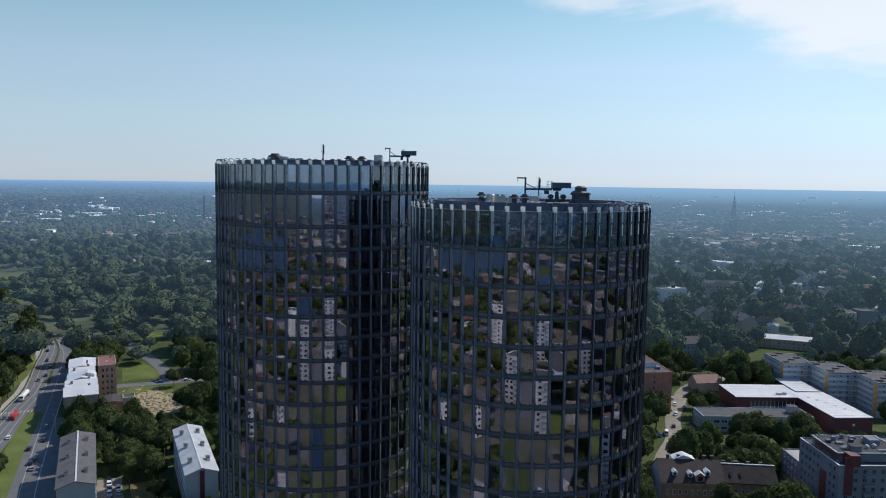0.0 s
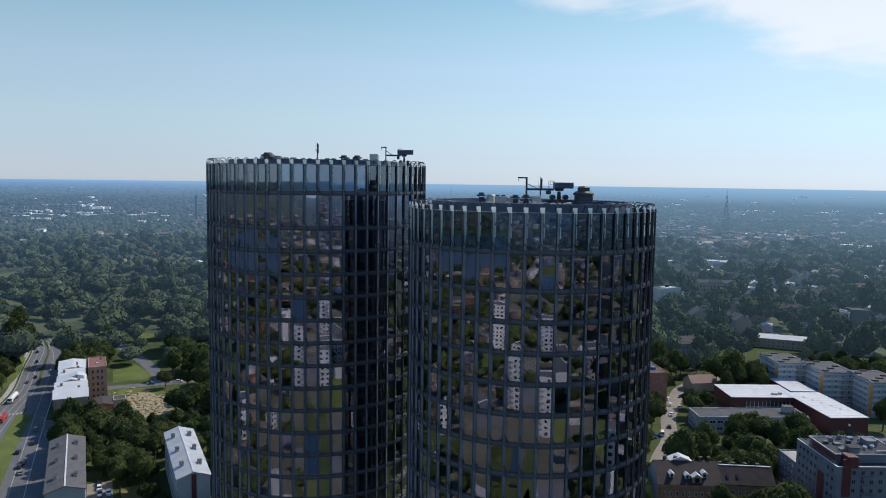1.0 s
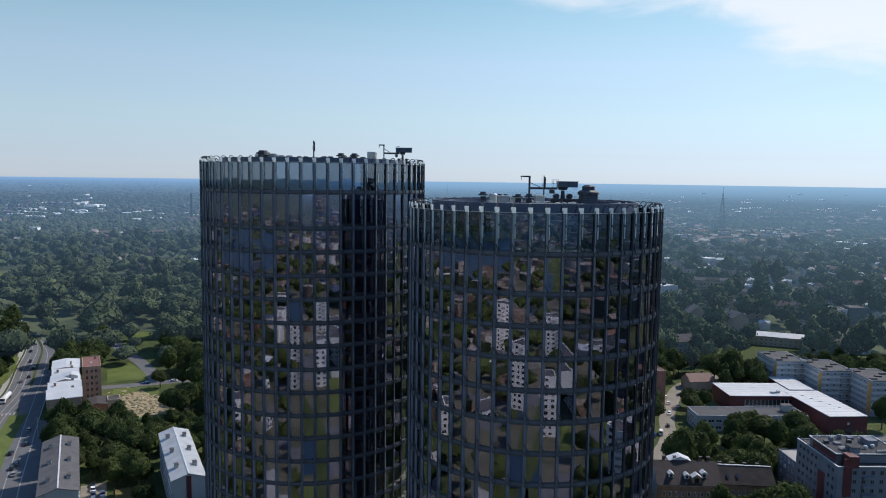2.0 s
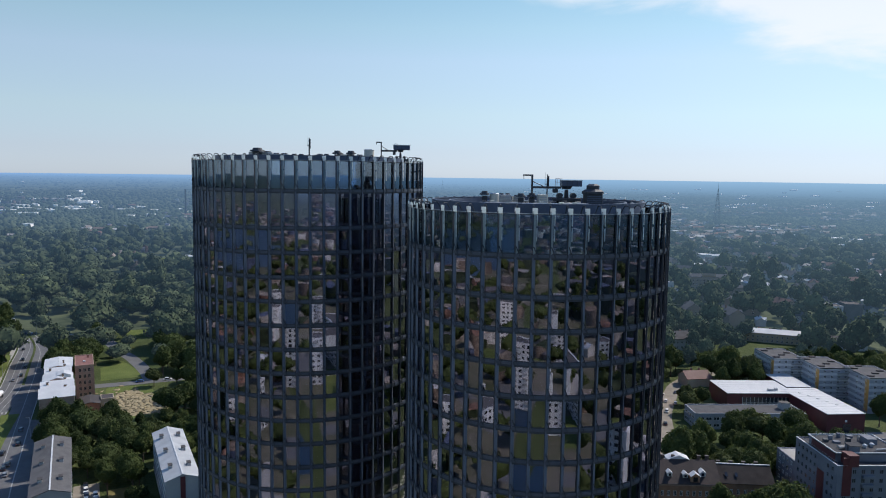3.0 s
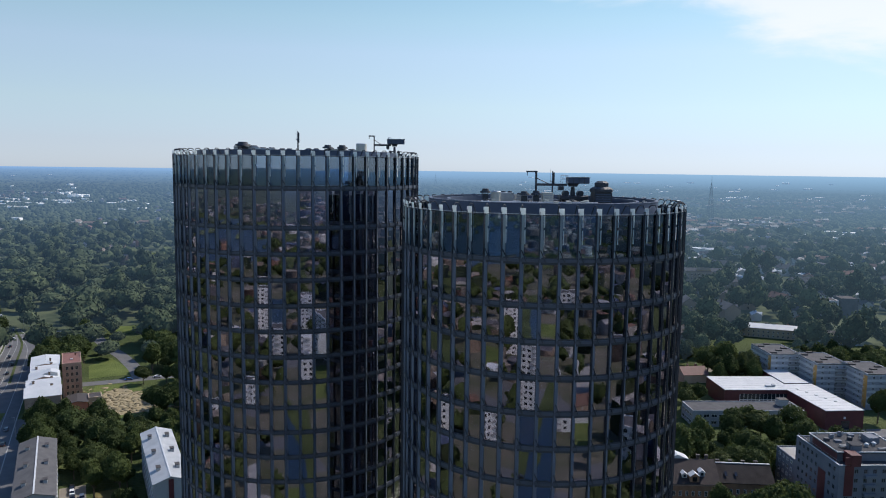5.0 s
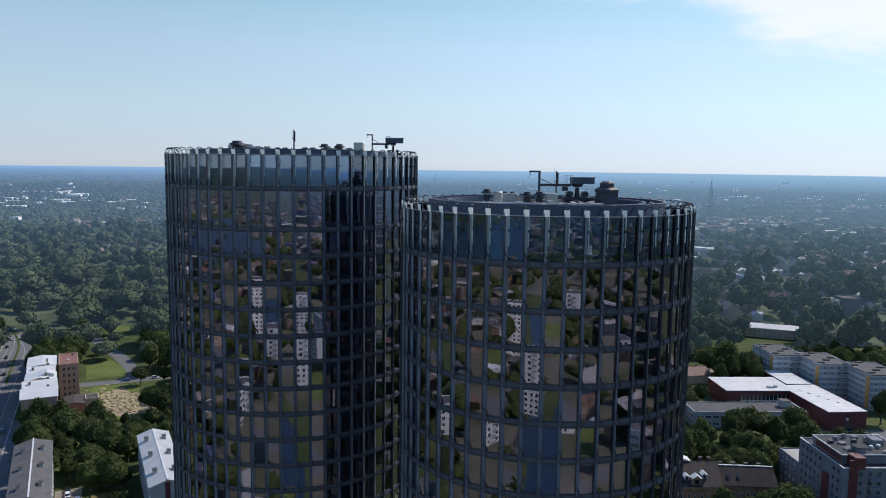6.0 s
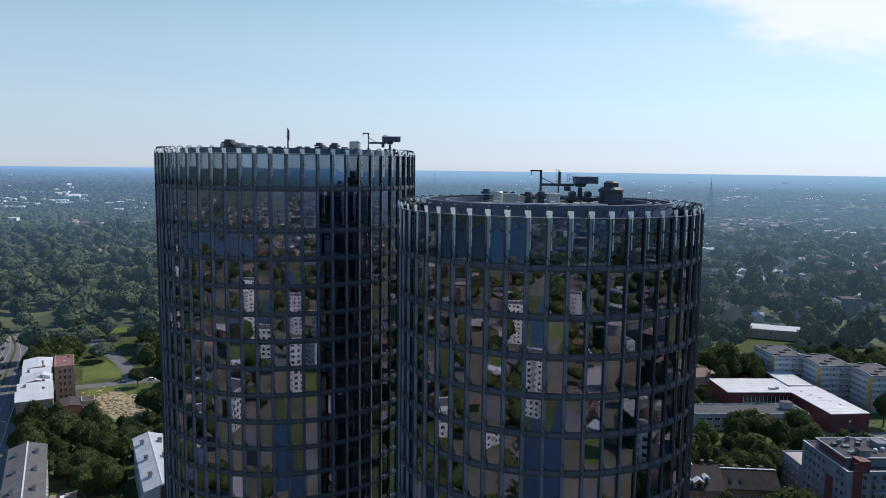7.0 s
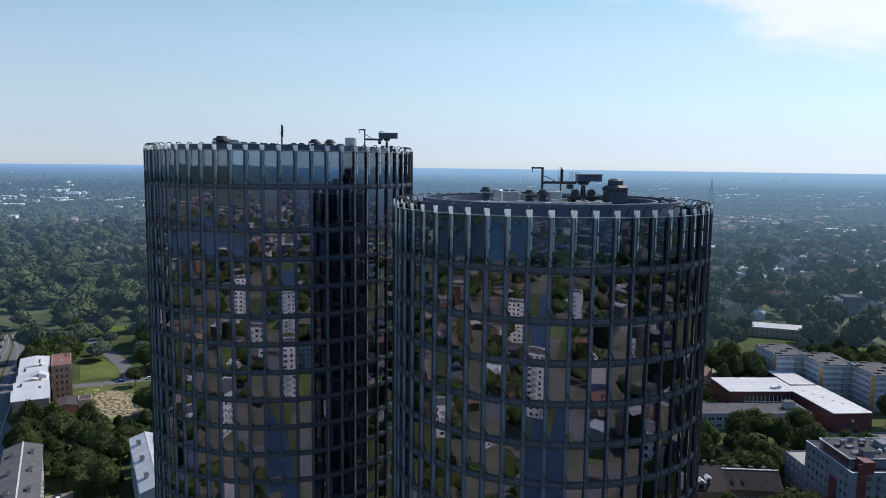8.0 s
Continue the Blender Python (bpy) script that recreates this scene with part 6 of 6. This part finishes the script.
# ---- distance: wooded plain out to the horizon ----
def backdrop_woods(name, label, mat, d0, d1, n, w0, w1, seed, tall=(5, 9)):
    rs = np.random.RandomState(seed)
    vs, fs, base = [], [], 0
    for i in range(n):
        t = rs.uniform(0, 1) ** 1.25
        d = d0 + (d1 - d0) * t
        a = rs.uniform(-.72, .72) if i < n * .85 else rs.uniform(.72, 2 * np.pi - .72)
        w = rs.uniform(w0, w1)
        v = ICO_V * rs.uniform(.7, 1.2, (12, 1)) * (w / 2, w / 2, rs.uniform(*tall))
        x, y = d * np.sin(a), d * np.cos(a)
        vs.append(v + (x, y, lie(d) + 3)), fs.append(ICO_F + base)
        base += 12
    return tagged(new(name, np_mesh(name, np.concatenate(vs), np.concatenate(fs), M[mat])), label, "backdrop", kind="stuff")


# the blue of these woods is haze glow in their material
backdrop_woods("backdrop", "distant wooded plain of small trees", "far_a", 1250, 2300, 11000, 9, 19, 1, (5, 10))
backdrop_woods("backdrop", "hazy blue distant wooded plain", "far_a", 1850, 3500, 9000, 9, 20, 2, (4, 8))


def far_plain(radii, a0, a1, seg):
    """Open land under the far woods out to the horizon, painted with haze: a plain sheet just over the ground, over one
    sweep of the compass.
    """
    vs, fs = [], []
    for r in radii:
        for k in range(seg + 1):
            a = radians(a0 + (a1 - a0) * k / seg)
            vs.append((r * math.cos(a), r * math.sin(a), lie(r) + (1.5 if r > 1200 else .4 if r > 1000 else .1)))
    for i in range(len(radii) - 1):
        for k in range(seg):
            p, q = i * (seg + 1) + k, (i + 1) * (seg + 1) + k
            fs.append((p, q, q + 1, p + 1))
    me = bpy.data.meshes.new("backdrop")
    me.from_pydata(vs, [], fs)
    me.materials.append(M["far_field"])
    return tagged(new("backdrop", me), "far plain painted with pale blue haze, reaching the horizon", "backdrop", kind="structure")


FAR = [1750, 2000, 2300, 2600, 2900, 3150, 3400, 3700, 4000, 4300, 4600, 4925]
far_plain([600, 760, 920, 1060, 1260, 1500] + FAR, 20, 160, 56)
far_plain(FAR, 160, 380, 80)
backdrop_woods("backdrop", "far woods near the horizon, painted with pale blue haze", "far_a", 2950, 4870, 6000, 10, 24, 3, (2, 4.5))


def quarters(name, label, n, seed, sample, sizes):
    """Many small gabled houses in one mesh; sample gives each one's place, or nothing."""
    rs = np.random.RandomState(seed)
    vs, fs, base = [], [], 0
    while base < 16 * n:
        at = sample(rs)
        if at is None:
            continue
        x, y, z = at
        L, W, h, r = (rs.uniform(*q) for q in sizes)
        t = rs.choice((.2, 1.75)) + rs.normal(0, .1)
        c, k = math.cos(t), math.sin(t)
        p = np.array([(-L, -W, 0), (L, -W, 0), (L, W, 0), (-L, W, 0), (-L, -W, 2 * h), (L, -W, 2 * h), (L, W, 2 * h), (-L, W, 2 * h), (-L, 0, 2 * (h + r)), (L, 0, 2 * (h + r)),
                      (-L, -W, 2 * h), (L, -W, 2 * h), (L, W, 2 * h), (-L, W, 2 * h), (-L, 0, 2 * (h + r)), (L, 0, 2 * (h + r))]) / 2
        q = np.stack([p[:, 0] * c - p[:, 1] * k + x, p[:, 0] * k + p[:, 1] * c + y, p[:, 2] + z], 1)
        f = np.array([(0, 1, 5), (0, 5, 4), (1, 2, 6), (1, 6, 5), (2, 3, 7), (2, 7, 6), (3, 0, 4), (3, 4, 7), (4, 8, 7), (5, 6, 9),
                      (10, 11, 15), (10, 15, 14), (12, 13, 14), (12, 14, 15)])
        vs.append(q), fs.append(f + base)
        base += 16
    return tagged(new(name, np_mesh(name, np.concatenate(vs), np.concatenate(fs), M["city"])), label, "city", kind="stuff")


def across_river(rs):
    a, d = rs.uniform(math.pi * .80, math.pi * 2.2), 230 + 2250 * rs.uniform() ** .8
    x, y = d * math.cos(a), d * math.sin(a)
    if (y > 60 and abs(x) < y * .8 + 90) or afloat(x, y, 12):
        return None
    if (d < 700 and noise.noise(Vector((x / 150, y / 150, 3))) < -.12) or (d < 500 and (on_road(x, y, 8) or near_building(x, y, 9))):
        return None
    return x, y, 0.0


def suburbs(rs):
    y = 860 + 1900 * rs.uniform()
    x = y * (rs.uniform(.17, .66) if rs.uniform() < .8 else rs.uniform(-.66, -.2))
    if noise.noise(Vector((x / 240, y / 240, 5))) < (.06 if x > 0 else .1) or near_building(x, y, 8) or any(math.hypot(x - a, y - b) < r for a, b, r in OPEN):
        return None
    return x, y, lie(math.hypot(x, y)) + 1.0


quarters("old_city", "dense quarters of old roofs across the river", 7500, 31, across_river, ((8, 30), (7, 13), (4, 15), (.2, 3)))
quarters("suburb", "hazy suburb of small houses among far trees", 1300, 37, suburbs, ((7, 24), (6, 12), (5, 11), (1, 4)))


def shed(x, y, yaw, L, W, h, roof="white_roof"):
    d = math.hypot(x, y)
    r = thing("warehouse", "far industrial hall with a bright flat roof", "warehouse", pose(x, y, lie(d) + 2, 0, 0, yaw), "far industrial halls")
    # far walls get the same near-white, standing in for roof glints
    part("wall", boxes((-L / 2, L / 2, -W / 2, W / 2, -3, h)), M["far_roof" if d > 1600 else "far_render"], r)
    part("roof", boxes((-L / 2 - .5, L / 2 + .5, -W / 2 - .5, W / 2 + .5, h, h + .6)), M[roof], r)


rng = random.Random(21)
HALLS = ((34, 2150, 3000, -.52, -.41, 10, 46), (18, 1900, 2500, -.40, -.27, 8, 26), (12, 1000, 1800, -.57, -.25, 10, 26), (8, 1500, 1640, .25, .33, 16, 44), (9, 1750, 1880, .40, .45, 14, 40),
         (7, 1560, 1640, .50, .56, 20, 50), (40, 950, 1700, .25, .58, 9, 26), (44, 2700, 4500, .12, .58, 10, 46), (20, 3000, 4500, -.57, -.2, 8, 24))
for n, d0, d1, k0, k1, l0, l1 in HALLS:
    for i in range(n):
        d, k = rng.uniform(d0, d1), rng.uniform(k0, k1)
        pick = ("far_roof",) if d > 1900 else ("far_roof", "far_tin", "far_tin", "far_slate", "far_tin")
        shed(d * math.sin(k), d * math.cos(k), rng.uniform(-30, 30), rng.uniform(l0, l1), rng.uniform(9, 22), rng.uniform(3, 7), rng.choice(pick))


def lattice_mast(x, y, h, w, label):
    d = math.hypot(x, y)
    r = thing("lattice_mast", label, "mast", pose(x, y, lie(d)))
    for sx in (-1, 1):
        for sy in (-1, 1):
            part("leg", rod(bmesh.new(), (sx * w / 2, sy * w / 2, 0), (sx * .6, sy * .6, h * .86), .42, .3, 5), M["far_steel"], r)
    bm = bmesh.new()
    n = 9
    for i in range(n):
        z0, z1 = h * .86 * i / n, h * .86 * (i + 1) / n
        a, b = w / 2 + (.6 - w / 2) * i / n, w / 2 + (.6 - w / 2) * (i + 1) / n
        for q in range(4):
            c0, c1 = ((-1, -1), (1, -1), (1, 1), (-1, 1))[q], ((1, -1), (1, 1), (-1, 1), (-1, -1))[q]
            rod(bm, (c0[0] * a, c0[1] * a, z0), (c1[0] * b, c1[1] * b, z1), .2, seg=4)
            rod(bm, (c1[0] * a, c1[1] * a, z0), (c0[0] * b, c0[1] * b, z1), .2, seg=4)
    part("bracing", bm, M["far_steel"], r)
    part("spire", rod(bmesh.new(), (0, 0, h * .85), (0, 0, h), .5, .25, 6), M["far_steel"], r)


lattice_mast(709, 1763, 108, 15, "tall dark lattice mast rising over the far woods")
lattice_mast(85, 3700, 62, 14, "slim far lattice mast near the horizon")
r = thing("factory_chimney", "tall slim factory chimney over the woods", "chimney", pose(-619, 1902, lie(2000)))
part("shaft", rod(bmesh.new(), (0, 0, 0), (0, 0, 72), 2.8, 1.9, 14), M["far_steel"], r)
part("rim", rod(bmesh.new(), (0, 0, 71), (0, 0, 73), 2.2, 2.2, 14), M["far_steel"], r)


# ---- traffic ----
def car(label, paint, van=False):
    r = thing("car", label, "car", pose(0, 0, 0), "cars")
    L, W, h = (5.4, 2.0, 2.3) if van else (4.4, 1.8, 1.45)
    bm = bmesh.new()
    box(bm, -L / 2, L / 2, -W / 2, W / 2, .28, .85 if not van else 1.2, bevel=.12)
    part("body", bm, M[paint], r)
    bm = bmesh.new()
    x0, x1 = (-L / 2 + .1, L / 2 - 1.1) if van else (-L / 2 + .5, L / 2 - 1.2)
    zb = .85 if not van else 1.2
    lo = [(x0, -W / 2 + .06, zb), (x1 + .35, -W / 2 + .06, zb), (x1 + .35, W / 2 - .06, zb), (x0, W / 2 - .06, zb)]
    hi = [(x0 + .35, -W / 2 + .2, h - .06), (x1 - .35, -W / 2 + .2, h - .06), (x1 - .35, W / 2 - .2, h - .06), (x0 + .35, W / 2 - .2, h - .06)]
    a, b = [bm.verts.new(p) for p in lo], [bm.verts.new(p) for p in hi]
    bm.faces.new(b)
    for i in range(4):
        bm.faces.new((a[i], a[(i + 1) % 4], b[(i + 1) % 4], b[i]))
    part("cabin_glass", bm, M["pane"], r)
    part("roof", boxes((x0 + .32, x1 - .32, -W / 2 + .18, W / 2 - .18, h - .07, h), bevel=.03), M[paint], r)
    for sx in (-1, 1):
        for sy in (-1, 1):
            part("wheel", rod(bmesh.new(), (sx * L * .31, sy * (W / 2 - .2), .32), (sx * L * .31, sy * (W / 2 + .02), .32), .32, seg=12), M["rubber"], r)
    for sy in (-1, 1):
        part("headlight", boxes((L / 2 - .03, L / 2 + .02, sy * W * .36 - .18, sy * W * .36 + .18, .58, .74)), M["frame"], r)
        part("tail_light", boxes((-L / 2 - .02, -L / 2 + .03, sy * W * .38 - .14, sy * W * .38 + .14, .6, .76)), M["car_red"], r)
    return r


CARS = [car("white car on the asphalt", "car_white"), car("black car on the asphalt", "car_black"), car("grey car on the asphalt", "car_grey"),
        car("red car on the asphalt", "car_red"), car("blue car on the asphalt", "car_blue"), car("white delivery van on the asphalt", "car_white", True)]


def heading(x, y):
    best = min(SEGS, key=lambda s: np.hypot(*((s[0] + s[1]) / 2 - (x, y))))
    d = best[1] - best[0]
    return math.degrees(math.atan2(d[1], d[0]))


CAR_SPOTS = [(-128.5, 275, 0), (-126.2, 270.5, 2), (-124.4, 266.4, 0), (-122.5, 262.4, 1), (-123.2, 271.2, 0), (-121.2, 267, 2), (-130.4, 279, 1), (-179.5, 322, 1), (-166.5, 289, 2), (-171, 299, 1), (-315, 564, 1), (-293.5, 540, 1), (-289, 540, 2), (-279, 514, 0), (-269.5, 492.5, 1), (-255.5, 466, 1), (-237, 430, 1), (-236, 420, 2), (-244.5, 449, 1),
             (-197, 324.5, 0), (-180, 311, 1), (-170.5, 295, 1), (-164, 419, 4), (-262, 536, 2), (-150, 424, 0), (-188, 340, 2), (-215, 352, 2), (-205, 300, 1), (-330, 590, 0),
             (128, 396, 0), (131, 399, 0), (126, 391, 2), (129, 388, 0), (117, 352, 1), (106, 338, 4), (110, 341, 5), (124, 371, 0), (140, 404, 2), (133, 384, 0),
             (-118, 245, 0), (-114, 247, 0), (-110, 244, 2), (-112, 251, 0), (-107, 250, 5), (-116, 240, 1), (30, -108, 0), (-60, -100, 1), (120, -103, 3), (66, -150, 2)]
used = set()
for x, y, c in CAR_SPOTS:
    m = pose(x, y, .04, 0, 0, heading(x, y) + (180 if (x * 7 + y) % 3 < 1 else 0))
    if c in used:
        copy_thing(CARS[c], m)
    else:
        CARS[c].matrix_basis = m
        used.add(c)
CARS[3].matrix_basis = pose(120, -103, .04)


def lorry(label, x, y, tank_body):
    k = 1.0 if tank_body else .72
    r = thing("lorry", label, "lorry", pose(x, y, .04, 0, 0, heading(x, y) + 180) @ Matrix.Diagonal((k, k, k, 1)))
    part("cab", boxes((4.6, 6.8, -1.2, 1.2, .6, 3.2), bevel=.15), M["car_red" if not tank_body else "car_white"], r)
    part("windscreen", boxes((6.78, 6.84, -1.05, 1.05, 1.9, 2.9)), M["pane"], r)
    part("chassis", boxes((-6.5, 5, -.9, .9, .6, .95)), M["dark"], r)
    if tank_body:
        part("tank", rod(bmesh.new(), (-6.5, 0, 2.1), (4.2, 0, 2.1), 1.2, seg=18), M["car_white"], r, "white tank")
    else:
        part("box_body", boxes((-6.5, 4.3, -1.25, 1.25, .95, 3.4), bevel=.06), M["car_red"], r)
    for sx in (-5.2, -3.9, 5.2):
        for sy in (-1, 1):
            part("wheel", rod(bmesh.new(), (sx, sy * .8, .5), (sx, sy * 1.2, .5), .5, seg=14), M["rubber"], r)


lorry("white tanker lorry on the main road", -224.6, 385.4, True)
lorry("red box lorry on the main road", -211, 353.3, False)


def street_lamp():
    r = thing("street_lamp", "tall grey street lamp with a single arm", "street lamp", pose(0, 0, 0), "street lamps")
    part("pole", rod(bmesh.new(), (0, 0, 0), (0, 0, 9), .11, .07, 8), M["steel"], r)
    part("arm", rod(bmesh.new(), (0, 0, 9), (1.6, 0, 9.4), .06, .05, 6), M["steel"], r)
    part("lamp_head", boxes((1.4, 2.2, -.16, .16, 9.32, 9.5), bevel=.04), M["dark"], r)
    return r


lamp = street_lamp()
first = True
for line, off, n in ((MAIN, 7.9, 3), (SIDE, -7.2, 3)):
    for i in range(3, len(line) - 1):
        a, b = Vector(line[i]), Vector(line[i + 1])
        d = (b - a).normalized()
        k = max(1, int((b - a).length // 28))
        for j in range(k):
            p = a + (b - a) * (j + .5) / k + Vector((-d.y, d.x)) * off
            m = pose(p.x, p.y, 0, 0, 0, math.degrees(math.atan2(d.y, d.x)) - 90 * (1 if off > 0 else -1))
            if first:
                lamp.matrix_basis = m
                first = False
            else:
                copy_thing(lamp, m)
